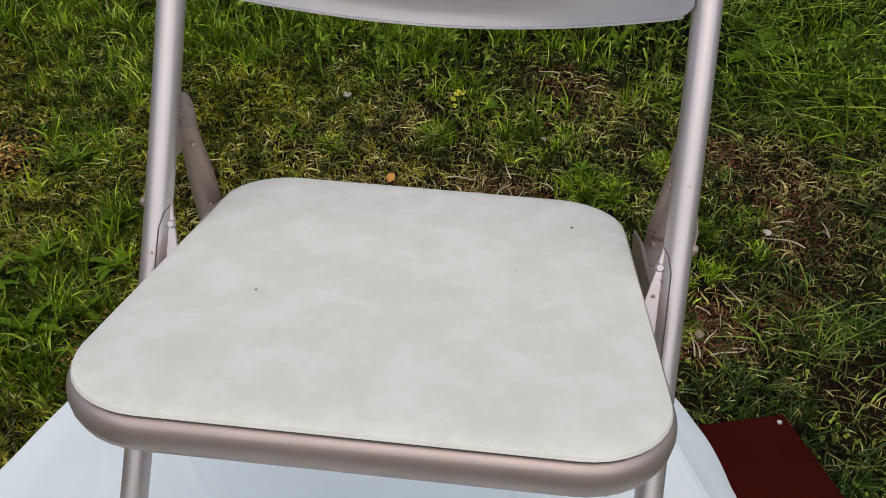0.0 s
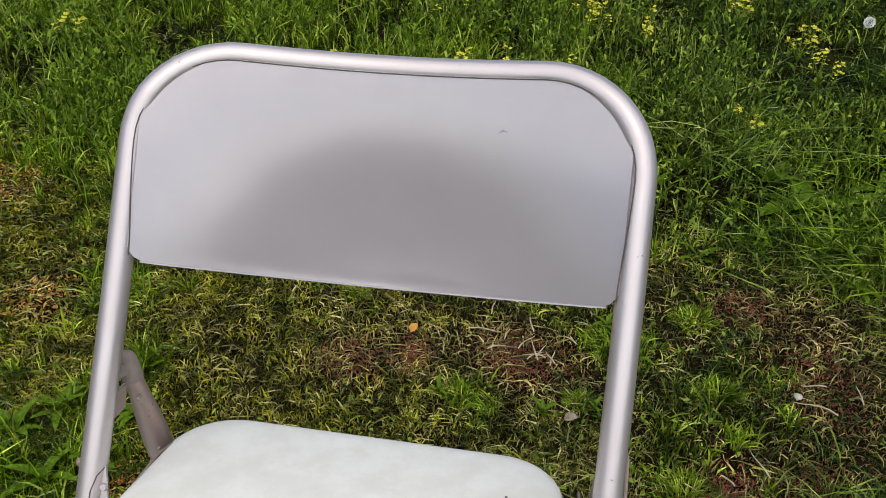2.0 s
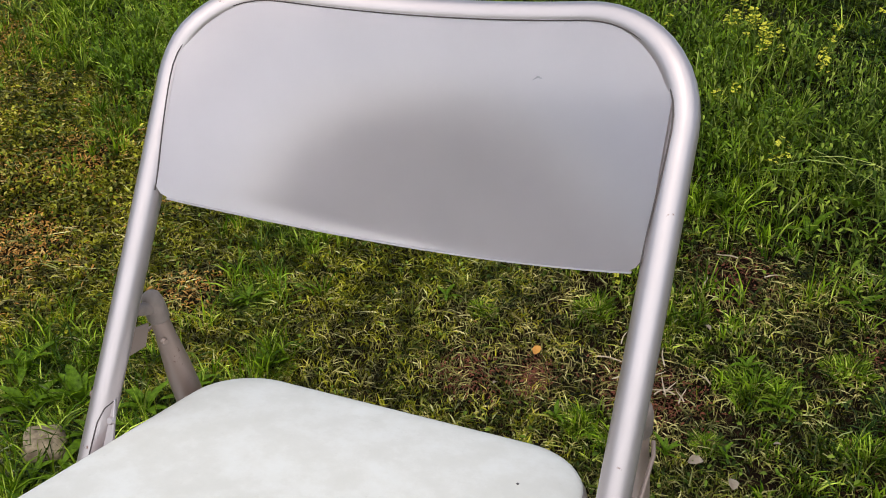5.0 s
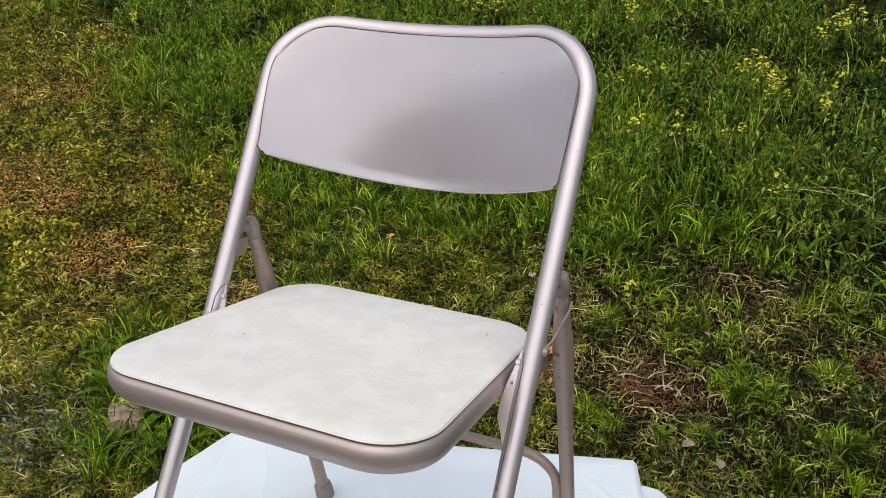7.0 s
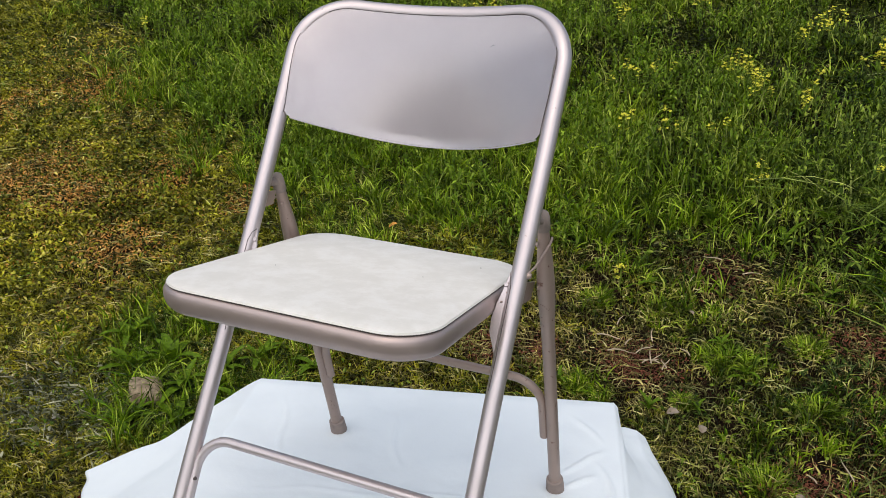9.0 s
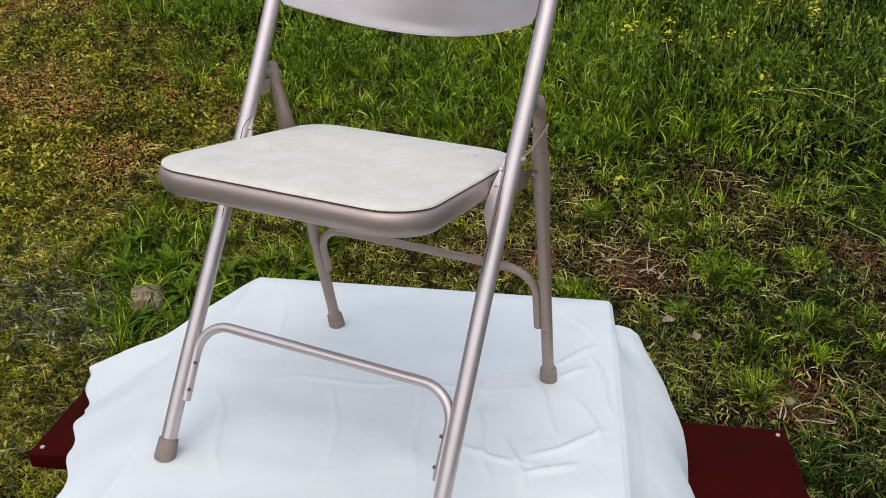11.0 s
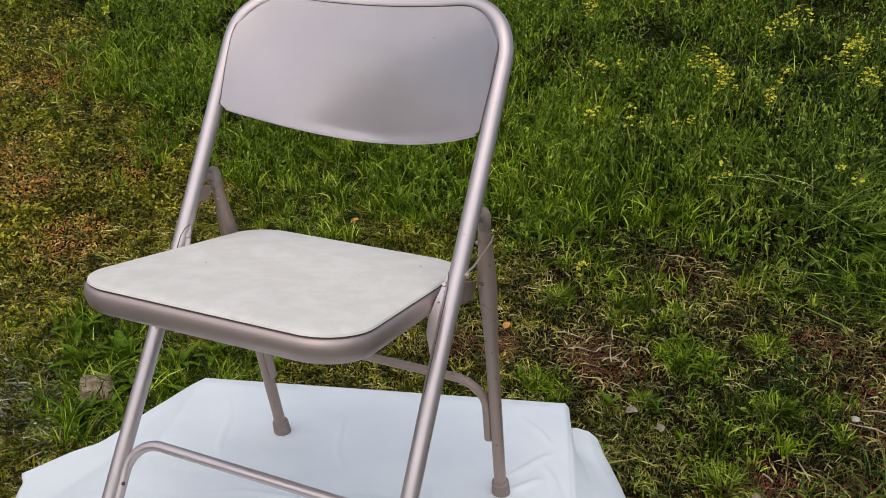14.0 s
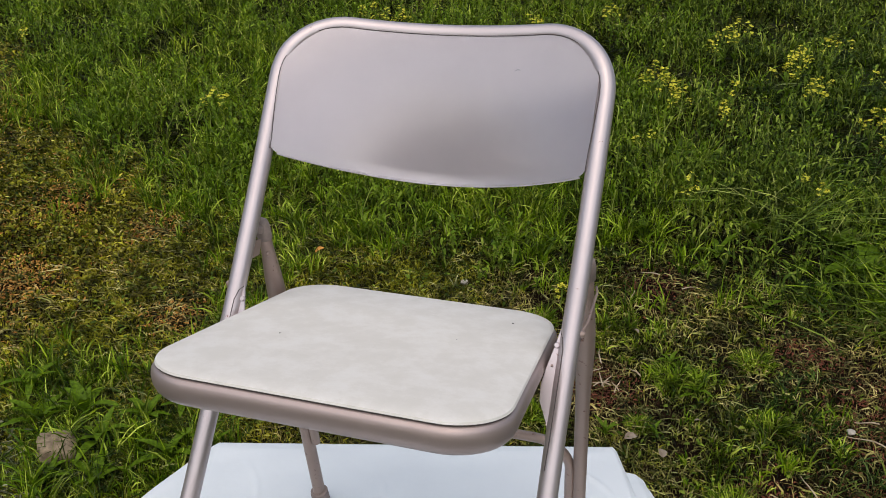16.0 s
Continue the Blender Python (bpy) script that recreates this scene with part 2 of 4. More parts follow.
# ---- ground ----
def ground_z(x, y):
    """Flat lawn round the table that climbs into a bank behind it. Works on numbers and arrays."""
    s = np.clip((np.asarray(y, float) + 0.1) / 1.5, 0, 1)
    bank = 0.29 * (np.asarray(y, float) - 1.25) - 0.56
    flat = -0.735 + 0.0 * np.asarray(y, float)
    z = np.maximum(flat, bank) + 0.05 * np.exp(-((np.asarray(y, float) - 0.66) / 0.35) ** 2)
    z = z - 0.045 * np.clip(np.asarray(x, float), -3, 3) * s
    z = z + 0.018 * np.sin(3.1 * x + 1.0) * np.sin(2.7 * y + 0.4) + 0.008 * np.sin(9.0 * x) * np.sin(8.0 * y + 1.0)
    return np.minimum(z, 0.6 + 0.02 * np.clip(np.asarray(y, float) - 5.5, 0, 60))


def axis_steps(near, far, step):
    out, v, s = [], 0.0, step
    while v < far:
        out.append(v)
        if v > near:
            s *= 1.35
        v += s
    return out


xs = axis_steps(3.2, 120, 0.06)
xs = [-v for v in xs[:0:-1]] + xs
ys = [-v for v in axis_steps(1.6, 120, 0.06)[:0:-1]] + axis_steps(5.0, 120, 0.06)
gx, gy = np.meshgrid(xs, ys)
gz = ground_z(gx, gy)
cols = len(xs)
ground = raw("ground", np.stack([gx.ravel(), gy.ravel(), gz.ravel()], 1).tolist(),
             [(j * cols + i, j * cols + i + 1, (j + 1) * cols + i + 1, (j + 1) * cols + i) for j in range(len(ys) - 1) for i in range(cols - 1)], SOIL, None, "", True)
tagged(ground, "brown soil lawn rising into a grassy bank", "ground", kind="structure")

# ---- the belt of bushes across the lawn, which the back panel mirrors ----
def make_bushes():
    """A ragged belt of foliage 24 to 30 m off, behind the camera: crowns of many leaf clumps."""
    r = np.random.default_rng(12)
    verts, faces = [], []
    for k in range(150):
        az, far = radians(r.uniform(-125, 95)), r.uniform(24, 30)
        cx, cy, top = far * math.sin(az), -far * math.cos(az), r.uniform(1.7, 3.3)
        for _ in range(130):
            v = r.normal(0, 1, 3)
            v = v / np.linalg.norm(v) * r.uniform(0.7, 1.05)
            p = np.array([cx, cy, -0.7 + top * 0.5]) + v * np.array([1.6, 1.6, top * 0.52])
            u, w = r.normal(0, 0.30, 3), r.normal(0, 0.30, 3)
            b = len(verts)
            verts += [tuple(p - u), tuple(p + w), tuple(p + u), tuple(p - w)]
            faces.append((b, b + 1, b + 2, b + 3))
    return tagged(raw("bushes", verts, faces, LEAFAGE), "ragged belt of dark green bushes across the lawn", "bushes", kind="stuff")


make_bushes()

# ---- table, cloth and bench ----
# The table stands at an angle to the chair: u runs along its back edge, v to the back.
TABLE_TURN = math.degrees(math.atan2(0.303, 0.953))
UV = pose(0, 0, 0, 0, 0, TABLE_TURN)


def make_table():
    t = thing("table", "square wooden table hidden under a white cloth", "table", UV @ Vector((-0.047, -0.20, 0)), turn=TABLE_TURN)
    part("tabletop", box(0.74, 0.86, 0.03, (0, 0, -0.021), 0.006), WOOD, t)
    for sx in (-1, 1):
        for sy in (-1, 1):
            part("leg", box(0.045, 0.045, 0.715, (sx * 0.31, sy * 0.37, -0.3935), 0.004), WOOD, t)
    return t


def make_bench():
    b = thing("bench", "dark red painted plank bench standing on grass under the table", "bench", UV @ Vector((-0.047, 0.047, -0.25)), turn=TABLE_TURN)
    part("seat_board", box(1.53, 0.292, 0.036, (0, 0, -0.018), 0.004), RED, b)
    for sx in (-1, 1):
        part("leg", box(0.036, 0.25, 0.475, (sx * 0.56, 0, -0.2735), 0.003), RED, b)
        for sy in (-1, 1):
            part("screw", tube([(sx * 0.745, sy * 0.125, -0.004), (sx * 0.745, sy * 0.125, 0.0025)], 0.0045, 10), SCREW, b, "pale screw head")
    part("stretcher", box(1.08, 0.03, 0.09, (0, 0, -0.16), 0.003), RED, b)
    return b


def smooth01(t):
    t = min(1.0, max(0.0, t))
    return t * t * (3 - 2 * t)


LEFT_HEM = [(0.245, 0.405), (0.20, 0.383), (0.02, 0.297), (-0.12, 0.249), (-0.28, 0.182), (-0.415, 0.112), (-0.48, 0.15), (-0.58, 0.40), (-0.72, 0.45)]


def hem_at(v):
    for (v0, d0), (v1, d1) in zip(LEFT_HEM, LEFT_HEM[1:]):
        if v >= v1:
            return d0 + (d1 - d0) * smooth01((v0 - v) / (v0 - v1))
    return LEFT_HEM[-1][1]


HANG = [(0.330, 0.0), (0.340, -0.010), (0.344, -0.042), (0.351, -0.062), (0.369, -0.067), (0.393, -0.072), (0.416, -0.087), (0.434, -0.112), (0.447, -0.155), (0.457, -0.205), (0.468, -0.252)]


def hang(s):
    """The cloth's fold beside the table, from its edge (0) to the bench (1)."""
    k = min(s * (len(HANG) - 1), len(HANG) - 1.001)
    (a, b), (c, d), f = HANG[int(k)], HANG[int(k) + 1], k - int(k)
    return a + (c - a) * f, b + (d - b) * f


# creases: u, v, direction, length, depth
CREASES = ((0.209, -0.153, -1.27, 0.15, 1.0), (0.111, -0.266, -1.34, 0.18, 0.8), (0.247, -0.249, 0.59, 0.16, 1.0), (0.083, -0.146, -1.71, 0.13, 1.0), (0.306, -0.073, -1.37, 0.18, 0.8),
           (-0.136, -0.241, -1.36, 0.2, 0.35), (0.003, -0.240, -1.44, 0.26, 0.4), (-0.313, -0.289, -1.21, 0.25, 0.35), (0.217, -0.313, 0.54, 0.10, 1.0), (0.259, 0.016, 0.69, 0.12, 0.9),
           (0.253, -0.041, 0.53, 0.07, 1.0), (0.129, -0.295, -0.24, 0.17, 0.6), (-0.090, 0.042, -1.31, 0.18, 0.25), (-0.316, 0.059, -1.30, 0.26, 0.3), (0.271, 0.129, -1.13, 0.10, 0.6),
           (0.165, -0.309, -1.36, 0.13, 0.9), (0.281, -0.183, -1.32, 0.12, 0.9), (-0.05, -0.12, 0.05, 0.5, 0.25))


def make_cloth():
    rows, cols_l, cols_t, cols_r = 200, 40, 150, 40
    verts, faces = [], []
    u0, u1 = -0.421, 0.330
    for j in range(rows + 1):
        f = j / rows
        v = 0.243 - 0.95 * f
        back = max(0.0, 1 - f * 14)
        row = []
        reach = hem_at(v) + 0.004 * math.sin(23 * v)
        for i in range(cols_l):
            d = reach * (1 - i / cols_l)
            slope = radians(27) + 0.05 * math.sin(9 * v + 1)
            z = -d * math.sin(slope) + 0.003 * math.sin(16 * v + 14 * d) * smooth01(d / 0.15) * smooth01((0.2 - v) / 0.15)
            row.append((u0 - d * math.cos(slope), v - 0.13 * smooth01(d / 0.22) * smooth01((v + 0.3) / 0.5), z))
        for i in range(cols_t + 1):
            row.append((u0 + (u1 - u0) * i / cols_t, v, 0.0))
        for i in range(1, cols_r + 1):
            s = i / cols_r
            cu, cz = hang(s)
            deep = 0.4 + 0.6 * smooth01(v / 0.2)
            flat_u, flat_z = 0.33 + 0.145 * smooth01(s * 1.3), -0.25 * smooth01((s - 0.15) / 0.85)
            cu, cz = flat_u + (cu - flat_u) * deep, flat_z + (cz - flat_z) * deep
            puff = 1 + 0.12 * math.sin(8 * v + 2) + 0.07 * math.sin(21 * v)
            fold = 0.009 * math.sin(34 * v + 3 * s) * smooth01((s - 0.5) / 0.4)
            row.append((u1 + (cu - 0.33) * puff + fold, v + 0.016 * smooth01((s - 0.2) / 0.2) * back, max(cz, -0.2485 + 0.002 * math.sin(30 * v) ** 2)))
        for u, vv, z in row:
            w = noise.noise(Vector((u * 5, vv * 5, 3))) * 0.0045 + noise.noise(Vector((u * 14, vv * 14, 8))) * 0.0035
            crease = 0.0
            for cu_, cv_, ca, length, deep_ in CREASES:
                du, dv = u - cu_, vv - cv_
                along, off = du * math.cos(ca) + dv * math.sin(ca), -du * math.sin(ca) + dv * math.cos(ca)
                off += 0.006 * math.sin(along * 31 + cu_ * 60)
                crease += 0.0075 * deep_ * math.exp(-(off / 0.0044) ** 2) * smooth01(1.25 - abs(along) / length * 2)
            near_edge = smooth01((0.243 - vv) / 0.03)
            verts.append((u, vv, z + 0.002 + max(0.0, w + 0.0025) * near_edge + crease * near_edge))
    n = cols_l + cols_t + 1 + cols_r
    for j in range(rows):
        for i in range(n - 1):
            faces.append((j * n + i, (j + 1) * n + i, (j + 1) * n + i + 1, j * n + i + 1))
    # the back hem folds down over the table's edge
    base = len(verts)
    for k in (1, 2, 3):
        for i in range(n):
            x, y, z = verts[i]
            top = smooth01((i - cols_l) / 3) * smooth01((cols_l + cols_t - i) / 3)
            verts.append((x, y + 0.003 * k, z - (0.004 + 0.05 * top) * k * k / 3))
    for k in range(3):
        up = 0 if k == 0 else base + (k - 1) * n
        for i in range(n - 1):
            faces.append((up + i, up + i + 1, base + k * n + i + 1, base + k * n + i))
    c = raw("tablecloth", verts, faces, COTTON, None, "", True)
    c.matrix_basis = UV
    sol = c.modifiers.new("thickness", "SOLIDIFY")
    sol.thickness, sol.offset = 0.0012, -1
    return tagged(c, "white creased cotton sheet draped over the table", "tablecloth")


make_table()
make_bench()
make_cloth()

# ---- folding chair ----
# Frame plane: from the front feet up along A, leaning back; N points to its rear.
FOOT = Vector((0, -0.465, 0.0))
A, N, X = Vector((0, 0.472, 0.882)), Vector((0, 0.882, -0.472)), Vector((1, 0, 0))
TOP, HALF, CORNER, LOW = 0.9170, 0.2190, 0.086, 0.7284


def bow(x, h=0.91):
    """How far the back is pressed to the rear: deep at the panel's lower edge, shallow along the top rail."""
    s = min(1.0, max(0.0, (h - LOW) / 0.183))
    return (0.0360 + 0.0570 * (1 - s) ** 1.35) * max(0.0, 1 - (x / 0.2105) ** 2)


def panel_face(h):
    """The panel's front, ahead of the tube's axis."""
    return -0.0085 - 0.0022 * smooth01((h - LOW) / 0.16)


def half_at(h):
    return 0.2190 + 0.008 * smooth01((0.55 - h) / 0.55)


def on_frame(x, h, back=0.0):
    return FOOT + (x - 0.011 * smooth01((0.75 - h) / 0.75)) * X + (h + 0.0135 * x * smooth01((h - 0.55) / 0.15)) * A + back * N


def make_chair():
    c = thing("folding_chair", "beige steel folding chair with cream vinyl seat on white cloth", "chair", (-0.002, 0, 0))
    # the long tube: front legs and back in one bent piece
    path = [on_frame(-half_at(h), h) for h in lin(0.012, TOP - CORNER, 24)]
    path += [p for p in arc(on_frame(-HALF + CORNER, TOP - CORNER), -X, A, CORNER, 0, math.pi / 2, 12)][1:]
    path += [on_frame(x, TOP) for x in lin(-HALF + CORNER, HALF - CORNER, 18)][1:]
    path += [p for p in arc(on_frame(HALF - CORNER, TOP - CORNER), A, X, CORNER, 0, math.pi / 2, 12)][1:]
    path += [on_frame(half_at(h), h) for h in lin(TOP - CORNER, 0.012, 24)][1:]
    path = [p + bow(p.x) * N * smooth01(((p - FOOT).dot(A) - 0.60) / 0.2) for p in path]
    part("front_frame", tube(path, 0.0119, 20), METAL, c, "bent beige steel tube with worn paint")

    # back panel with a rolled lower edge
    bm = bmesh.new()
    nx, nh, grid = 80, 24, []

    def lower_edge(x):
        return LOW - 0.0048 * (1 - (x / 0.209) ** 2) + 0.010 * max(0.0, (abs(x) - 0.1990) / 0.0105) ** 2

    for j in range(nh + 1):
        line = []
        for i in range(nx + 1):
            x = -0.2095 + 0.419 * i / nx
            roof = TOP - 0.003
            if abs(x) > HALF - CORNER:
                roof = TOP - CORNER + math.sqrt(max(0.0, (CORNER - 0.004) ** 2 - (abs(x) - HALF + CORNER) ** 2))
            h = lower_edge(x) + (roof - lower_edge(x)) * j / nh
            line.append(bm.verts.new(on_frame(x, h, panel_face(h) + bow(x, h))))
        grid.append(line)
    for a, b in zip(grid, grid[1:]):
        for i in range(nx):
            bm.faces.new((a[i], a[i + 1], b[i + 1], b[i]))
    bmesh.ops.solidify(bm, geom=bm.faces[:], thickness=-0.0022)
    bmesh.ops.recalc_face_normals(bm, faces=bm.faces)
    back = part("backrest", bm, PANEL, c, "curved pinkish beige sheet steel back panel")
    edge = [on_frame(x, lower_edge(x) - 0.0008, bow(x, LOW) - 0.0062) for x in lin(-0.201, 0.201, 36)]
    part("rolled_edge", tube(edge, 0.0012, 8), PANEL, back)
    k, side_h = CORNER - 0.0064, lin(LOW + 0.004, TOP - CORNER, 10)

    def inset(h):
        return HALF - 0.0112 + 0.0048 * smooth01((h - LOW) / (TOP - CORNER - LOW))

    groove = [on_frame(-inset(h), h) for h in side_h]
    groove += arc(on_frame(-HALF + CORNER, TOP - CORNER), -X, A, k, 0, math.pi / 2, 12)[1:]
    groove += [on_frame(x, TOP - 0.0064) for x in lin(-HALF + CORNER, HALF - CORNER, 16)][1:]
    groove += arc(on_frame(HALF - CORNER, TOP - CORNER), A, X, k, 0, math.pi / 2, 12)[1:]
    groove += [on_frame(inset(h), h) for h in side_h[::-1]][1:]
    groove = [p + (bow(p.x, (p - FOOT).dot(A)) + panel_face((p - FOOT).dot(A)) - 0.0003) * N for p in groove]
    part("seam", tube(groove, 0.0006, 6), PIPING, back, "thin dark seam between panel and tube")
    mark = [on_frame(x, h, bow(x, h) + panel_face(h) + 0.0004) for x, h in ((0.0975, 0.8655), (0.1015, 0.868), (0.1055, 0.8665))]
    part("scuff", tube(mark, [0.0006, 0.0011, 0.0007], 8), SCUFF, back, "small grey scuff")

    # front stretcher, a bent tube welded to the inside of the legs
    w, top, r = 0.214, 0.2235, 0.05
    pts = [on_frame(-w, h, 0.003) for h in lin(0.10, top - r, 6)]
    pts += arc(on_frame(-w + r, top - r, 0.003), -X, A, r, 0, math.pi / 2, 8)[1:]
    pts += arc(on_frame(w - r, top - r, 0.003), A, X, r, 0, math.pi / 2, 8)
    pts += [on_frame(w, h, 0.003) for h in lin(top - r, 0.10, 6)][1:]
    stretcher = part("front_stretcher", tube(pts, 0.0075, 14), METAL, c)

    # rear legs
    ra = Vector((0, -0.138, 0.549)).normalized()

    def rear(s, h, inward=0.0):
        """A point on a rear leg's axis; the legs spread a little towards their tops."""
        f = h / 0.56
        return Vector((0.006 - 0.005 * f + s * (0.2185 + 0.0025 * f - inward), 0, 0)) + ra * h

    for s in (-1, 1):
        heights = lin(0.012, 0.544, 24) + [0.552, 0.558, 0.562, 0.564]
        radii = [(0.0108 + 0.0036 * math.exp(-((h - 0.435) / 0.06) ** 2) - 0.0022 * smooth01((h - 0.47) / 0.07)) * math.sqrt(max(0.02, 1 - max(0.0, (h - 0.552) / 0.0142) ** 4)) for h in heights]
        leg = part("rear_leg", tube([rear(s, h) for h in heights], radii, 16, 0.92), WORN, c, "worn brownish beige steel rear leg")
        for h in (0.44, 0.515):
            p = rear(s, h)
            part("rivet", tube([p + Vector((-s * 0.006, -0.0105, 0.0)), p + Vector((-s * 0.009, -0.0115, 0))], [0.0036, 0.0026], 10), WORN, leg)
        part("end_cap", tube([rear(s, h) for h in (0.536, 0.5375, 0.556, 0.564, 0.5685)], [0.0092, 0.0102, 0.0100, 0.0082, 0.0028], 14), CAP, leg, "grey brown cap on the leg's top")
        p = rear(s, 0.550)
        part("pivot_bracket", tube([p, p.lerp(on_frame(s * 0.2175, 0.622), 0.85)], [0.0066, 0.0056], 12), CAP, leg, "dark pivot bracket joining leg and tube")
        part("foot", tube([rear(s, h) for h in (0.0015, 0.004, 0.022, 0.030, 0.032)], [0.0135, 0.0158, 0.0150, 0.0145, 0.0122], 16), RUBBER, leg, "grey brown rubber foot cap")
        part("front_foot", tube([on_frame(s * 0.227, h) for h in (0.003, 0.007, 0.026, 0.036, 0.038)], [0.0145, 0.0165, 0.0155, 0.0148, 0.0122], 16), RUBBER, c, "grey brown rubber foot cap")
        for h in (0.118, 0.160):
            p = on_frame(s * (w - 0.0062), h, -0.0028)
            part("rivet", tube([p, p + (-s * X - N * 0.6) * 0.0022], [0.0030, 0.0022], 10), PIPING, stretcher, "dark rivet on the stretcher's end")
    rs_top = 0.249
    low_l, low_r = rear(-1, 0.15, 0.0145), rear(1, 0.13, 0.0145)
    top_l, top_r = rear(-1, rs_top - r, 0.0145), rear(1, rs_top - r, 0.0145)
    pts = [low_l.lerp(top_l, f) for f in lin(0, 1, 6)]
    pts += arc(top_l + r * X, -X, ra, r, 0, math.pi / 2, 8)[1:]
    pts += arc(top_r - r * X, ra, X, r, 0, math.pi / 2, 8)
    pts += [top_r.lerp(low_r, f) for f in lin(0, 1, 6)][1:]
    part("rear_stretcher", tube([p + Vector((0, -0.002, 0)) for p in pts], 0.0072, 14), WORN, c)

    # seat: pressed steel pan, dark gap, cream pad
    def outline(grow, n=10):
        """Rounded seat outline as (x, y) with the corner radii of front and back."""
        x0, x1, y0, y1 = -0.196 - grow, 0.196 + grow, -0.452 - grow, -0.077 + grow
        out = []
        for cx, cy, r, t in ((x1, y0, 0.062, -90), (x1 - 0.006, y1, 0.058, 0), (x0 + 0.015, y1, 0.058, 90), (x0, y0, 0.062, 180)):
            r += grow
            mx, my = cx - math.copysign(r, cx), (cy + r if cy == y0 else cy - r)
            for i in range(n + 1):
                a = radians(t + 90 * i / n)
                out.append((mx + r * math.cos(a), my + r * math.sin(a)))
        return out

    def seat_z(y):
        return 0.487 + (y + 0.452) * (0.4415 - 0.487) / 0.375

    def shell(levels, crown=0.0, closed=True):
        bm = bmesh.new()
        loops = []
        for grow, dz in levels:
            loops.append([bm.verts.new((x - 0.0075, y, seat_z(y) + dz)) for x, y in outline(grow)])
        for a, b in zip(loops, loops[1:]):
            for i in range(len(a)):
                k = (i + 1) % len(a)
                bm.faces.new((a[i], a[k], b[k], b[i]))
        if closed:
            bm.faces.new(loops[0][::-1])
            bm.faces.new(loops[-1])
        bmesh.ops.recalc_face_normals(bm, faces=bm.faces)
        return bm

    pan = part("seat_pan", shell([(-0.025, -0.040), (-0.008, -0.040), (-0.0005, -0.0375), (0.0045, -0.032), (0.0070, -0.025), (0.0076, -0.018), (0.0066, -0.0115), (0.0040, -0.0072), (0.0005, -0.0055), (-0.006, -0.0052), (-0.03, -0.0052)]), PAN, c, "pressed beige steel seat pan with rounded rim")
    part("piping", shell([(-0.02, -0.0056), (0.0014, -0.0056), (0.0017, -0.0049), (0.0010, -0.0042), (-0.02, -0.0042)]), PIPING, pan, "dark gap under the seat pad")
    for sx, sy, size in ((0.1348, -0.1454, 0.0014), (-0.1097, -0.3044, 0.0011), (0.0866, -0.2367, 0.0007)):
        part("stain", tube([Vector((sx, sy, seat_z(sy) + 0.0020)), Vector((sx, sy, seat_z(sy) + 0.0034))], [size, size * 0.8], 10), PIPING, pan, "small dark stain on the vinyl")
    part("seat_pad", shell([(-0.02, -0.0045), (0.000, -0.0045), (0.0026, -0.0033), (0.0012, -0.0008), (-0.003, 0.0006), (-0.012, 0.0018), (-0.03, 0.0026), (-0.055, 0.003)]), VINYL, c, "mottled cream vinyl seat pad")

    # hinge plates between seat and tube, pivots and the locking links
    for s in (-1, 1):
        prof = [on_frame(s * (half_at(h) - w_in), h, -0.0035) for h, w_in in ((0.420, 0.006), (0.548, 0.006), (0.546, 0.0125), (0.525, 0.0165), (0.50, 0.0225), (0.48, 0.0255), (0.462, 0.0245), (0.445, 0.0165), (0.43, 0.0105))]
        plate = part("hinge_plate", slab(prof, N * 0.0034), METAL, c, "folded beige steel hinge flange on the tube")
        for h, w_in in ((0.528, 0.0135),):
            p = on_frame(s * (half_at(h) - w_in), h, -0.0032)
            part("rivet", tube([p, p - N * 0.0028], [0.0040, 0.0028], 10), METAL, plate, "round steel rivet")
        lip = [on_frame(s * (half_at(h) - w_in), h, -b) for h, w_in, b in ((0.545, 0.0118, 0.0028), (0.538, 0.0085, 0.0088), (0.525, 0.0055, 0.0108), (0.50, 0.0050, 0.0110), (0.46, 0.0050, 0.0110), (0.42, 0.0052, 0.0109), (0.385, 0.0062, 0.0104))]
        part("fold_line", tube(lip, 0.0006, 6), PIPING, plate, "dark folded edge of the flange")
        p = on_frame(s * 0.228, 0.545, 0.001)
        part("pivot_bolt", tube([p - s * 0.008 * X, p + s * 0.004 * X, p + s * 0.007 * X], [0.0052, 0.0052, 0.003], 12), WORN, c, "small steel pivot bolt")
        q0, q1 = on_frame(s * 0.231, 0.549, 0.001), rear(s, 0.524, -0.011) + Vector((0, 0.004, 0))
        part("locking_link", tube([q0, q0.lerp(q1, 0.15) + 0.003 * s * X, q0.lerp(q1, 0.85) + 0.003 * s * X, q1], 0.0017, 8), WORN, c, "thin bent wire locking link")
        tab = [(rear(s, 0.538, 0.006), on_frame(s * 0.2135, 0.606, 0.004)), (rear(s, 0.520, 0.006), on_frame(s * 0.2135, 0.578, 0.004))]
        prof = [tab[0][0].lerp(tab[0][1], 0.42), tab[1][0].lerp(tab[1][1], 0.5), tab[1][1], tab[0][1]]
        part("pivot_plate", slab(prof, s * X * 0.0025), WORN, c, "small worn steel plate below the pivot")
        prof = [Vector((s * 0.199, y, z)) for y, z in ((-0.235, 0.448), (-0.14, 0.440), (-0.095, 0.425), (-0.112, 0.402), (-0.2, 0.420))]
        bm = slab(prof, s * X * 0.003)
        part("side_bracket", bm, WORN, c)
    return c


make_chair()

# ---- plants and litter ----
rng = np.random.default_rng(7)


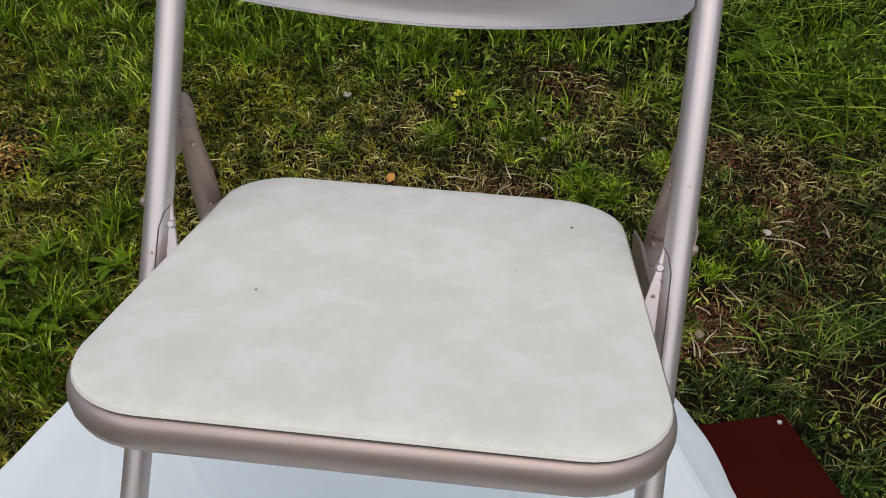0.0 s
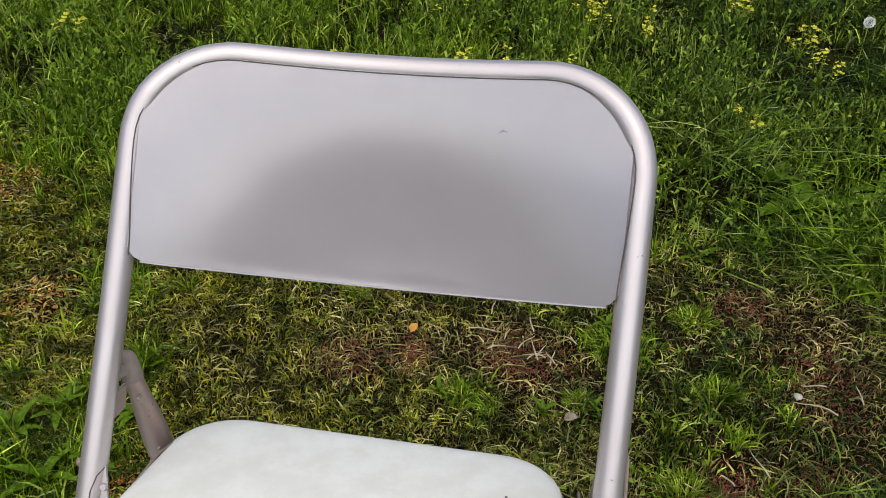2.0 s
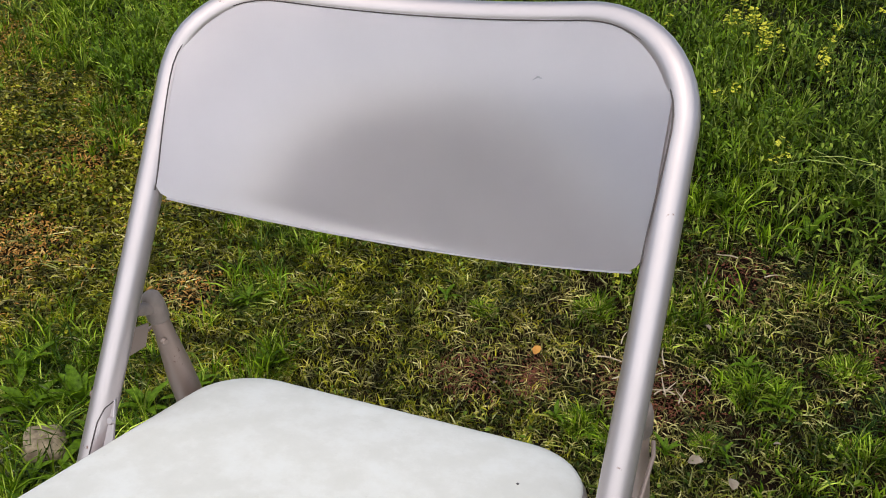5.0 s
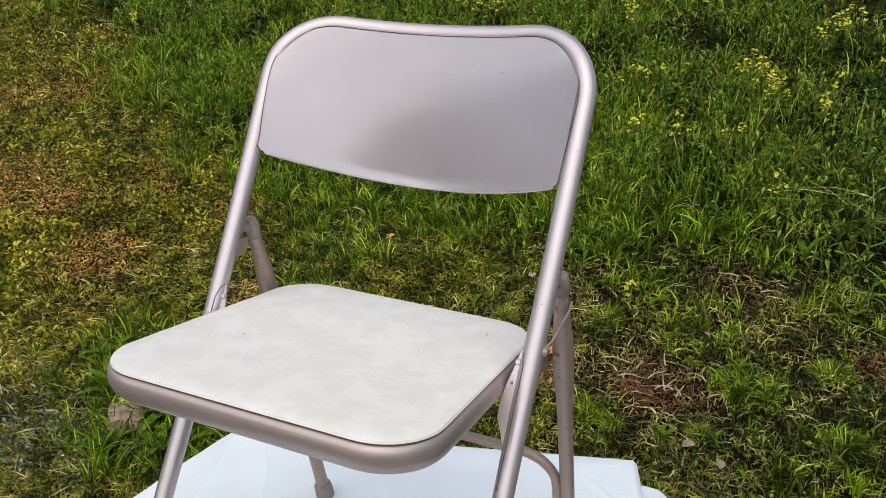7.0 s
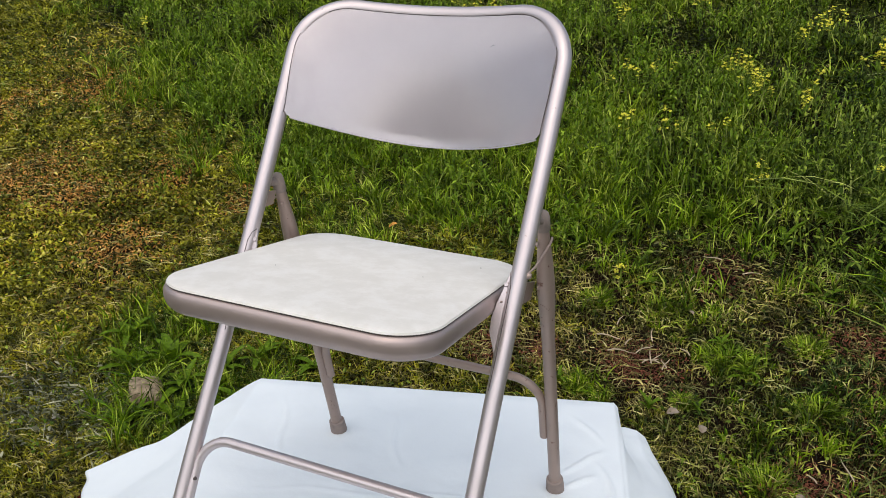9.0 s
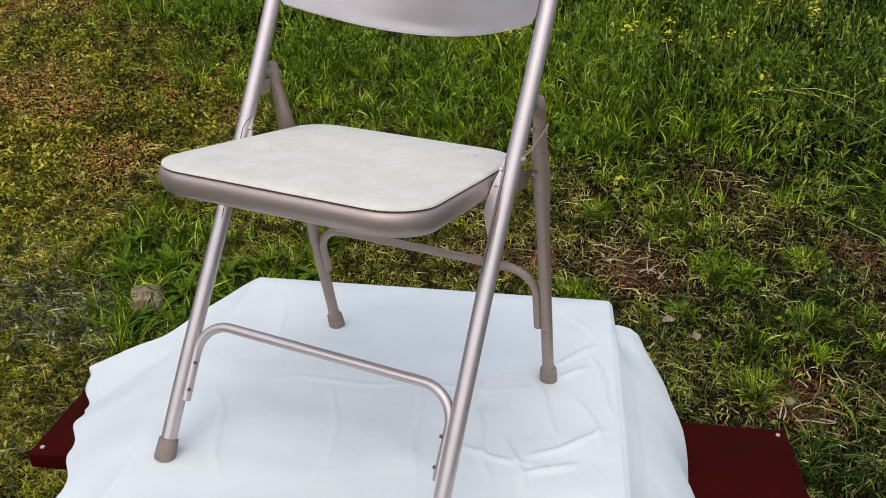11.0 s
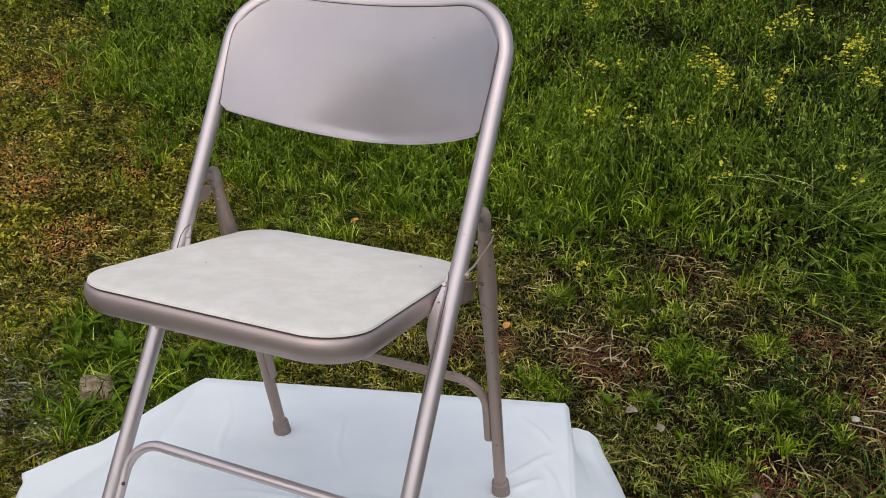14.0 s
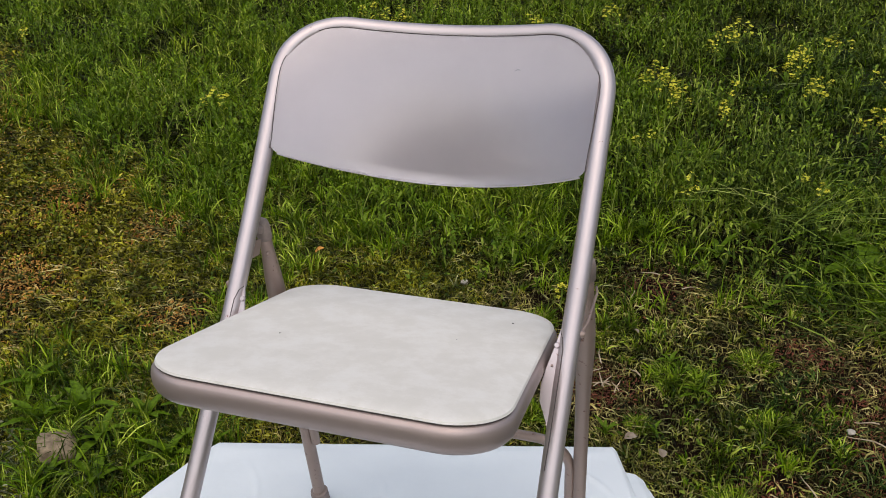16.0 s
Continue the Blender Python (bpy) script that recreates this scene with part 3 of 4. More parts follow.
def patch_map(x, y, spots):
    out = np.zeros_like(x)
    for px, py, r in spots:
        out = np.maximum(out, np.exp(-(((x - px) ** 2 + (y - py) ** 2) / r ** 2) ** 1.5))
    return out


def wave_noise(x, y, scale, seed):
    """Smooth random field between 0 and 1 from sums of sines."""
    r = np.random.default_rng(seed)
    out = np.zeros_like(x)
    for k in range(9):
        a, p = r.uniform(0, math.tau, 2)
        f = scale * r.uniform(0.5, 1.9)
        out += np.sin(f * (x * math.cos(a) + y * math.sin(a)) + p)
    return np.clip(0.5 + out / 8.0, 0, 1)


def in_view(x, y):
    """The wedge of lawn that the place shows, wider towards the bank."""
    return (x > -1.9 - 1.3 * y) & (x < 1.05 + 0.22 * y) & ~((y < 0.1) & (x > -0.75) & (x < 0.5))


def scatter(n, keep, y0=-0.35, y1=6.2):
    x, y = rng.uniform(-6.2, 2.2, n), y0 + (y1 - y0) * rng.uniform(0, 1, n) ** 1.35
    k = in_view(x, y) & (rng.uniform(0, 1, n) < keep(x, y))
    return x[k], y[k]


def fill(name, co, per_vert, faces, mat, label, category="grass"):
    """One mesh of n alike pieces: co has n rows of vertices, faces index into one row."""
    n = len(co)
    base = np.arange(n)[:, None] * per_vert
    loops = np.concatenate([base + np.array([f]) for f in faces], 1)
    lens = [len(f) for f in faces]
    offsets = np.concatenate([[0], np.cumsum(lens)[:-1]])
    starts = np.arange(n)[:, None] * sum(lens) + offsets[None]
    me = bpy.data.meshes.new(name)
    me.vertices.add(n * per_vert)
    me.vertices.foreach_set("co", co.ravel())
    me.loops.add(n * sum(lens))
    me.loops.foreach_set("vertex_index", loops.ravel().astype(np.int32))
    me.polygons.add(n * len(lens))
    me.polygons.foreach_set("loop_start", starts.ravel().astype(np.int32))
    me.update(calc_edges=True)
    me.materials.append(mat)
    return tagged(new(name, me), label, category, kind="stuff")


def blade_mesh(name, x, y, height, width, lean, mat, label, lift=0.0, curl=1.0, twist=1.0, turn=None):
    """Tapered, bent and twisted blades rooted in the ground at x, y."""
    n = len(x)
    z = ground_z(x, y) + lift
    turn = rng.uniform(0, math.tau, n) if turn is None else turn
    face = rng.uniform(0, math.tau, n)
    side = rng.normal(0, 0.45, n) * lean
    co = np.empty((n, 7, 3))
    for k, (f, taper) in enumerate(((0.0, 0.75), (0.4, 1.0), (0.75, 0.7), (1.0, 0.0))):
        bend = f ** (1 + curl)
        ox = np.cos(turn) * lean * bend - np.sin(turn) * side * f * f
        oy = np.sin(turn) * lean * bend + np.cos(turn) * side * f * f
        cx, cy = x + ox * height, y + oy * height
        cz = z + height * (f - 0.30 * np.minimum(lean, 2.2) * bend) - (0.008 if k == 0 else 0)
        a = face + twist * f * 1.6
        wx, wy = np.cos(a) * width / 2 * taper, np.sin(a) * width / 2 * taper
        if k < 3:
            co[:, 2 * k] = np.stack([cx - wx, cy - wy, cz - 0.3 * width * taper], 1)
            co[:, 2 * k + 1] = np.stack([cx + wx, cy + wy, cz + 0.3 * width * taper], 1)
        else:
            co[:, 6] = np.stack([cx, cy, cz], 1)
    return fill(name, co, 7, [(0, 1, 3, 2), (2, 3, 5, 4), (4, 5, 6)], mat, label)


def leaf_mesh(name, x, y, z, length, width, mat, label, rise=0.3, turn=None, category="weeds"):
    """Pointed oval leaves, folded along the midrib, that start at x, y, z."""
    n = len(x)
    turn = rng.uniform(0, math.tau, n) if turn is None else turn
    up = rng.normal(rise, 0.35, n)
    dx, dy, dz = np.cos(turn) * np.cos(up), np.sin(turn) * np.cos(up), np.sin(up)
    sx, sy = -np.sin(turn), np.cos(turn)
    roll = rng.normal(0, 0.4, n)
    co = np.empty((n, 6, 3))
    for k, (f, w, drop) in enumerate(((0, 0, 0), (0.35, 0.9, 0.0), (0.35, -0.9, 0.0), (0.7, 0.75, -0.10), (0.7, -0.75, -0.10), (1.0, 0, -0.28))):
        fold = 0.35 * abs(w)
        co[:, k, 0] = x + length * f * dx + sx * width / 2 * w * np.cos(roll)
        co[:, k, 1] = y + length * f * dy + sy * width / 2 * w * np.cos(roll)
        co[:, k, 2] = z + length * (f * dz + drop * 0.6) + width / 2 * (w * np.sin(roll) + fold)
    return fill(name, co, 6, [(0, 2, 1), (1, 2, 4, 3), (3, 4, 5)], mat, label, category)


BARE = [(0.05, 1.44, 0.10), (0.85, 1.72, 0.12), (0.66, 1.05, 0.11), (-0.31, 1.46, 0.11), (0.03, 1.52, 0.17), (0.97, 1.62, 0.22), (0.23, 2.04, 0.17), (0.27, 2.08, 0.14), (0.66, 1.12, 0.15), (-0.45, 1.38, 0.12), (0.0, 2.53, 0.07), (0.78, 1.82, 0.12), (-4.35, 3.2, 0.38), (-3.95, 3.2, 0.25), (-0.4, 2.87, 0.09), (0.09, 2.45, 0.06), (-0.85, 3.25, 0.18), (-0.22, 2.0, 0.09), (-0.2, 1.84, 0.08), (0.22, 1.92, 0.08), (0.10, 1.43, 0.13), (0.42, 1.30, 0.08), (0.67, 1.27, 0.08), (-1.42, 1.40, 0.10), (0.95, 1.22, 0.11), (1.06, 0.96, 0.15), (0.84, 0.99, 0.08), (0.93, 1.46, 0.13), (0.08, 1.50, 0.09)]
DRY = [(-0.8, 1.36, 0.2), (0.29, 1.5, 0.12), (-0.54, 1.62, 0.16), (-0.2, 1.36, 0.26), (0.12, 1.42, 0.2), (-0.62, 1.5, 0.24), (0.75, 1.3, 0.16), (-0.2, 1.05, 0.2), (0.3, 1.15, 0.14), (-0.95, 1.34, 0.26), (-0.3, 1.74, 0.22), (-0.49, 1.39, 0.2), (-3.3, 1.8, 0.55), (-2.4, 1.52, 0.5), (-2.2, 2.07, 0.35), (-1.45, 1.05, 0.22), (0.08, 1.63, 0.2), (-1.56, 1.62, 0.28), (-3.2, 2.3, 0.5)]
LUSHES = [(-1.17, 0.83, 0.26), (-1.6, 0.95, 0.28), (-1.38, 0.72, 0.22), (0.38, 1.60, 0.13), (0.78, 1.42, 0.13), (0.57, 1.25, 0.16), (-1.77, 2.35, 0.42), (-3.2, 2.95, 0.5), (-2.32, 2.09, 0.2), (-1.25, 1.88, 0.25), (-1.35, 2.1, 0.3), (-0.6, 2.65, 0.4), (-1.17, 2.63, 0.4), (-1.37, 3.25, 0.5), (-1.25, 1.43, 0.12), (0.18, 1.78, 0.14), (-1.05, 1.2, 0.09), (-0.05, 1.28, 0.08), (0.02, 2.5, 0.2), (0.12, 2.32, 0.14), (0.3, 2.25, 0.12)]


def dryness(x, y):
    d = 0.33 + 0.12 * np.clip((-x - 1.7) / 0.6, 0, 1) * (y > 1.0) + 0.8 * (wave_noise(x, y, 6.0, 3) - 0.5) + 0.50 * patch_map(x, y, DRY) - 0.8 * patch_map(x, y, LUSHES)
    return np.clip(d - 0.3 * np.clip((y - 2.4) / 0.8, 0, 1) * (y > 1.95 + 0.6 * np.clip(-1.85 - x, 0, 9)), 0, 1)


def near(x, y):
    return np.clip(1.1 - 0.25 * (y - 1.6), 0.3, 1)


def bank(x, y):
    """1 where the mown lawn gives way to the rank growth of the bank."""
    return np.clip((y - bank_foot(x)) / 0.35, 0, 1)


def bank_foot(x):
    """The foot of the bank, which draws away behind the trodden lawn."""
    return 1.93 + 0.09 * np.sin(3 * x) + 0.05 * np.sin(8 * x) + 0.60 * np.clip(-1.85 - x, 0, 9)


def far_size(x, y):
    return 1 + 0.27 * np.clip(np.hypot(x - 0.5, y + 1.2) - 2.8, 0, 4)


def open_soil(x, y):
    """1 on the marked bare spots and on smaller ragged ones between the tufts."""
    ragged = np.clip((wave_noise(x, y, 13.0, 31) - 0.58 + 0.12 * np.clip(x / 0.3, 0, 1) * (y < 1.9)) * 6, 0, 1) * np.clip((x + 1.3) / 0.6, 0.25, 1)
    return np.maximum(patch_map(x, y, BARE), np.where(x < 0.1, 0.5, 0.8) * ragged * (1 - patch_map(x, y, LUSHES)))


def trodden(x, y):
    """1 on the dry trodden lawn beyond the weeds."""
    return np.clip((-x - 1.7) / 0.5, 0, 1) * np.clip((y - 0.8) / 0.4, 0, 1) * (1 - bank(x, y))


THATCHED = [(-3.1, 1.7, 0.32), (-2.75, 1.66, 0.2), (-2.25, 1.43, 0.17), (-2.4, 1.95, 0.16), (-2.34, 2.1, 0.12), (-1.89, 1.9, 0.13), (-3.6, 2.62, 0.30), (-3.95, 2.35, 0.25), (-1.5, 1.42, 0.10), (-0.96, 0.82, 0.08)]


def sparse(x, y):
    """1 on the thin dark lawn beside the bench."""
    return np.clip((x - 0.45) / 0.3, 0, 1) * np.clip((1.75 - y) / 0.35, 0, 1)


BROWN = [(-0.82, 1.32, 0.15), (-0.16, 1.43, 0.10), (0.29, 1.5, 0.10), (-0.54, 1.6, 0.10), (-0.3, 1.7, 0.10), (0.97, 1.6, 0.16), (0.05, 1.45, 0.12), (0.2, 2.0, 0.10), (0.7, 1.1, 0.10), (-1.5, 1.45, 0.18)]


LITTER = [(0.08, 1.48, 0.11), (0.93, 1.46, 0.13), (0.25, 2.03, 0.09), (0.66, 1.08, 0.08)]


def mown(x, y):
    return (1 - 0.85 * patch_map(x, y, LITTER)) * (0.98 + 0.4 * trodden(x, y)) * (1 - 0.93 * patch_map(x, y, THATCHED)) * (1 - 0.5 * patch_map(x, y, BROWN)) * (1 - 0.97 * open_soil(x, y)) * (1 - 0.5 * dryness(x, y)) * (1 - np.where(x > 0.3, 0.93, 0.45) * bank(x, y)) * np.where(x > -0.2, 0.62, 1.0) * (1 - 0.5 * np.clip((x - 0.4) / 0.25, 0, 1) * (y < 1.95)) * (1 - 0.45 * sparse(x, y))


x, y = (np.concatenate(p) for p in zip(scatter(600000, mown, -0.35, 2.5), scatter(200000, mown, 2.5, 6.2)))
# more olive to the left: half-dried turf, with warm haze put into its colour
warm = rng.uniform(0, 1, len(x)) < np.clip((0.5 - x) / 1.7, 0.12, 1) * (1 - bank(x, y)) * (1 - patch_map(x, y, LUSHES))
for pick, name, mat, lean, label in ((~warm, "lawn_grass", LAWN, 1.7, "short grey green mown lawn grass"), (warm, "dry_lawn_grass", OLIVE, 1.2, "short yellowish olive lawn grass, half dried, warm haze in its colour")):
    px, py = x[pick], y[pick]
    n = len(px)
    blade_mesh(name, px, py, rng.uniform(0.014, 0.040, n) * far_size(px, py) ** 0.6 * (1 - 0.4 * trodden(px, py)), rng.uniform(0.0026, 0.0054, n) * far_size(px, py), rng.uniform(0.3, lean, n), mat, label)
# dark blades under the lawn, their colour standing in for shade
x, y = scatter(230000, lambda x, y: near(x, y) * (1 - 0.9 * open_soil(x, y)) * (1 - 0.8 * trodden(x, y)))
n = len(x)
blade_mesh("low_shade_grass", x, y, rng.uniform(0.012, 0.03, n) * far_size(x, y) * (1 + bank(x, y)), rng.uniform(0.003, 0.006, n) * far_size(x, y), rng.uniform(0.4, 1.8, n), SHADE, "low layer of the lawn, coloured as shade between blades")


def strewn(x, y):
    return np.clip(0.06 + 0.60 * dryness(x, y) + 0.10 * open_soil(x, y) + 0.10 * np.clip((x - 0.1) / 0.3, 0, 1), 0, 1) * (1 - 0.92 * bank(x, y)) * (1 - 0.4 * sparse(x, y)) * (1 - 0.85 * trodden(x, y)) * (1 - 0.8 * patch_map(x, y, LITTER))


x, y = (np.concatenate(p) for p in zip(scatter(420000, strewn, -0.35, 2.5), scatter(90000, strewn, 2.5, 6.2)))
n = len(x)
blade_mesh("dry_grass", x, y, rng.uniform(0.008, 0.032, n) * far_size(x, y), rng.uniform(0.002, 0.0046, n) * far_size(x, y), rng.uniform(0.8, 2.6, n), STRAW, "dry tan grass clippings lying in the lawn", 0.006)


def tufts(n, keep, count, spread, y0=-0.35, y1=6.2):
    """Blades that spring from common roots: root places, outward turns and a size for each tuft."""
    x, y = scatter(n, keep, y0, y1)
    size = np.repeat(rng.uniform(0.65, 1.25, len(x)), count)
    x, y = np.repeat(x, count), np.repeat(y, count)
    turn, far = rng.uniform(0, math.tau, len(x)), spread * np.sqrt(rng.uniform(0, 1, len(x)))
    return x + np.cos(turn) * far, y + np.sin(turn) * far, turn + rng.normal(0, 0.5, len(x)), size


x, y, turn, size = tufts(34000, lambda x, y: near(x, y) * np.clip(patch_map(x, y, LUSHES) * np.where(x < -0.9, 0.45, 0.7) + 0.9 * np.where(x > 0.3, 0.25, np.where(x > -1.0, 0.75, 1.0)) * np.clip((y - bank_foot(x) + 0.2) / 0.5, 0, 1) * np.clip(wave_noise(x, y, 5.0, 11) * 2.6 - 0.8, 0, 1) * (1 - patch_map(x, y, BARE)), 0, 1), 13, 0.024)
n = len(x)
blade_mesh("lush_grass", x, y, size * rng.uniform(0.05, 0.13, n) * (1 + 0.4 * np.clip(y - 1.9, 0, 1)) * np.where((x > -0.9) & (y < 1.9), 0.55, 1.0), rng.uniform(0.003, 0.0062, n), rng.uniform(0.1, 0.95, n), LUSH, "long fresh green grass on the bank", 0.0, 1.5, 0.8, turn)
# dense single tufts of fine grass in the worn lawn
roots = ((0.35, 1.60, 0.088), (0.60, 1.74, 0.072), (-0.10, 1.31, 0.056), (-0.16, 1.76, 0.064), (0.55, 1.09, 0.088), (0.66, 1.45, 0.080), (0.25, 1.37, 0.048), (-0.49, 1.62, 0.048), (-1.02, 1.20, 0.064), (-1.25, 1.44, 0.072))
turn = rng.uniform(0, math.tau, (len(roots), 420))
far = np.sqrt(rng.uniform(0, 1, turn.shape))
rx, ry, rr = (np.array([r[k] for r in roots])[:, None] for k in range(3))
x, y = (rx + np.cos(turn) * far * rr).ravel(), (ry + np.sin(turn) * far * rr * 0.8).ravel()
tall = ((1.15 - 0.6 * far) * rr * rng.uniform(0.35, 0.8, turn.shape)).ravel()
n = len(x)
blade_mesh("grass_tufts", x, y, tall, rng.uniform(0.0022, 0.0042, n), rng.uniform(0.2, 1.2, n), LUSH, "dense fresh green tufts of fine grass in worn lawn", 0.0, 1.4, 0.8, turn.ravel() + rng.normal(0, 0.4, n))
x, y, turn, size = tufts(17000, lambda x, y: near(x, y) * np.clip(0.95 * (wave_noise(x, y, 10.0, 41) > 0.48) + 0.12 - 0.6 * dryness(x, y) - 0.8 * open_soil(x, y) - 0.9 * patch_map(x, y, LITTER), 0, 1) * (1 - 0.6 * bank(x, y)) * (1 - 0.7 * sparse(x, y)), 10, 0.012)
n = len(x)
blade_mesh("lawn_tufts", x, y, size * rng.uniform(0.022, 0.06, n), rng.uniform(0.0028, 0.006, n), rng.uniform(0.3, 1.4, n), LAWN, "small tufts of yellowish green lawn grass", 0.0, 1.0, 1.0, turn)
x, y = scatter(110000, lambda x, y: near(x, y) * np.clip(0.2 + 0.5 * wave_noise(x, y, 7.0, 5) - 0.3 * dryness(x, y) - 0.3 * patch_map(x, y, BARE), 0, 1))
n = len(x)
leaf_mesh("lawn_weeds", x, y, ground_z(x, y) + rng.uniform(0.008, 0.04, n) * far_size(x, y), rng.uniform(0.011, 0.028, n), rng.uniform(0.006, 0.014, n), WEED, "small clover and plantain leaves in the lawn")

x, y = rng.uniform(-7.5, 5.5, 80000), rng.uniform(-6.0, 7.5, 80000)
out = ~in_view(x, y) & (np.hypot(x, y) < 8.5) & ~((np.abs(x) < 0.5) & (np.abs(y + 0.2) < 0.5))
x, y = x[out], y[out]
n = len(x)
blade_mesh("outer_lawn", x, y, rng.uniform(0.03, 0.08, n), rng.uniform(0.012, 0.026, n), rng.uniform(0.3, 1.7, n), LAWN, "rough olive green lawn round the table")

# dark green longer grass in the thin lawn and round the broad weeds
x, y, turn, size = tufts(26000, lambda x, y: np.clip(0.65 * sparse(x, y) + 0.55 * patch_map(x, y, LUSHES) * (x < -0.9) * (y < 1.15) + 0.6 * np.clip((x - 0.3) / 0.4, 0, 1) * np.clip((y - 1.85) / 0.3, 0, 1), 0, 1) * (1 - 0.9 * patch_map(x, y, BARE)) * np.clip(2.2 * wave_noise(x, y, 9.0, 77) - 0.5, 0, 1), 14, 0.022, 0.3, 4.4)
n = len(x)
blade_mesh("deep_grass", x, y, size * rng.uniform(0.03, 0.085, n) * (1 + 0.5 * bank(x, y)), rng.uniform(0.0024, 0.0046, n) * far_size(x, y) ** 0.5, rng.uniform(0.3, 1.7, n), DEEP, "dark green longer grass in the thin lawn", 0.0, 1.2, 0.8, turn)

# small yellowish leaves of low plants in the trodden lawn
x, y = scatter(170000, lambda x, y: trodden(x, y) * (1 - patch_map(x, y, THATCHED)) * np.clip(2.4 * wave_noise(x, y, 6.0, 83) - 0.55, 0.08, 1), 0.7, 4.6)
n = len(x)
leaf_mesh("trodden_weeds", x, y, ground_z(x, y) + rng.uniform(0.01, 0.035, n), rng.uniform(0.014, 0.034, n), rng.uniform(0.008, 0.017, n), OLIVE, "small yellowish leaves of low plants in the trodden lawn", 0.5)

# leafy weed stems on the bank
x, y = scatter(30000, lambda x, y: np.clip((y - bank_foot(x)) / 0.4, 0, 1) * np.clip(1.9 * wave_noise(x, y, 5.5, 21) - 0.35, 0.05, 1) * (1 - 0.8 * patch_map(x, y, BARE)), 1.8, 5.8)
n = len(x)
tall = rng.uniform(0.07, 0.24, n) * np.clip(0.7 + 0.5 * wave_noise(x, y, 4.0, 22), 0, 1.2)
turn, lean = rng.uniform(0, math.tau, n), rng.uniform(0.05, 0.45, n)
blade_mesh("weed_stems", x, y, tall, rng.uniform(0.003, 0.0055, n), lean, PALE, "pale green upright weed stems on the bank", 0.0, 1.0, 0.3, turn)
k = 8
f = np.tile(np.linspace(0.2, 0.97, k), n)
X2, Y2, T2, R2, L2 = (np.repeat(a, k) for a in (x, y, tall, turn, lean))
lx, ly = X2 + np.cos(R2) * L2 * T2 * f ** 2, Y2 + np.sin(R2) * L2 * T2 * f ** 2
lz = ground_z(X2, Y2) + T2 * (f - 0.3 * L2 * f ** 2)
long, wide = rng.uniform(0.028, 0.07, n * k) * (1.15 - 0.6 * f), rng.uniform(0.007, 0.015, n * k)
# brighter leaves towards the left: a sunlit tone put into their colour
lit_side = np.repeat(rng.uniform(0, 1, n) < np.clip(0.45 - 0.6 * x, 0.06, 0.8), k)
for pick, name, mat, label in ((~lit_side, "weed_leaves", WEED, "narrow green leaves of the bank weeds"), (lit_side, "lit_weed_leaves", FRESH, "narrow bank weed leaves in a brighter, sunlit colour")):
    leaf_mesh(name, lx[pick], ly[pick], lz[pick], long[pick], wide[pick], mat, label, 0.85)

# long arching pale grass by the weeds, and ashen dead plants near the stone
for cx, cy, spread, count, tall, lush in ((1.12, 2.12, 0.15, 330, 0.24, True), (1.05, 2.02, 0.12, 150, 0.24, False), (0.78, 2.60, 0.16, 220, 0.34, False), (0.96, 1.10, 0.10, 130, 0.14, False), (1.30, 2.55, 0.25, 200, 0.34, True)):
    x, y = rng.normal(cx, spread, count), rng.normal(cy, spread * 0.8, count)
    blade_mesh("arching_grass", x, y, rng.uniform(0.45, 1.0, count) * tall, rng.uniform(0.0032, 0.006, count), rng.uniform(0.5, 1.8, count), LUSH if lush else PALE, "long arching clump of thin green grass", 0.0, 0.9, 0.5)
x, y = rng.normal(-1.74, 0.17, 900), rng.normal(0.56, 0.12, 900)
blade_mesh("ashen_grass", x, y, rng.uniform(0.02, 0.06, 900), rng.uniform(0.003, 0.006, 900), rng.uniform(0.5, 2.4, 900), ASH, "dead ashen grey stems beside the stone", 0.005)
x, y = rng.normal(-1.72, 0.14, 160), rng.normal(0.54, 0.10, 160)
leaf_mesh("ashen_leaves", x, y, ground_z(x, y) + rng.uniform(0.01, 0.05, 160), rng.uniform(0.015, 0.035, 160), rng.uniform(0.006, 0.014, 160), ASH, "dead ashen grey leaves beside the stone", 0.4)
x, y = rng.normal(-0.262, 0.028, 500), rng.normal(1.42, 0.05, 500)
leaf_mesh("rust_litter", x, y, ground_z(x, y) + rng.uniform(0.002, 0.02, 500), rng.uniform(0.008, 0.02, 500), rng.uniform(0.003, 0.007, 500), RUST, "rust brown crumbled plant litter", 0.1, None, "litter")
x, y = scatter(320000, lambda x, y: np.clip(0.12 * trodden(x, y) + 0.75 * patch_map(x, y, THATCHED), 0, 1), 0.7, 3.4)
n = len(x)
leaf_mesh("trodden_thatch", x, y, ground_z(x, y) + rng.uniform(0.004, 0.02, n), rng.uniform(0.012, 0.03, n), rng.uniform(0.004, 0.009, n), THATCH, "trodden brown thatch on the dry lawn", 0.1, None, "litter")
spots = ((0.05, 1.48, 0.08), (0.97, 1.60, 0.12), (0.66, 1.12, 0.08), (0.25, 2.05, 0.10), (-0.45, 1.38, 0.07), (0.78, 1.82, 0.08), (0.9, 1.2, 0.08), (0.93, 1.46, 0.10), (0.08, 1.50, 0.08), (0.66, 1.05, 0.06))
x, y = (np.concatenate([rng.normal(s[k], s[2] * (1.0, 0.7)[k], 600) for s in spots]) for k in (0, 1))
n = len(x)
leaf_mesh("crumbled_litter", x, y, ground_z(x, y) + rng.uniform(0.001, 0.014, n), rng.uniform(0.006, 0.02, n), rng.uniform(0.003, 0.008, n), RUST, "red brown crumbled litter on bare earth", 0.1, None, "litter")
x, y = (np.concatenate([rng.normal(s[k], s[2] * (1.0, 0.7)[k], 45) for s in spots]) for k in (0, 1))
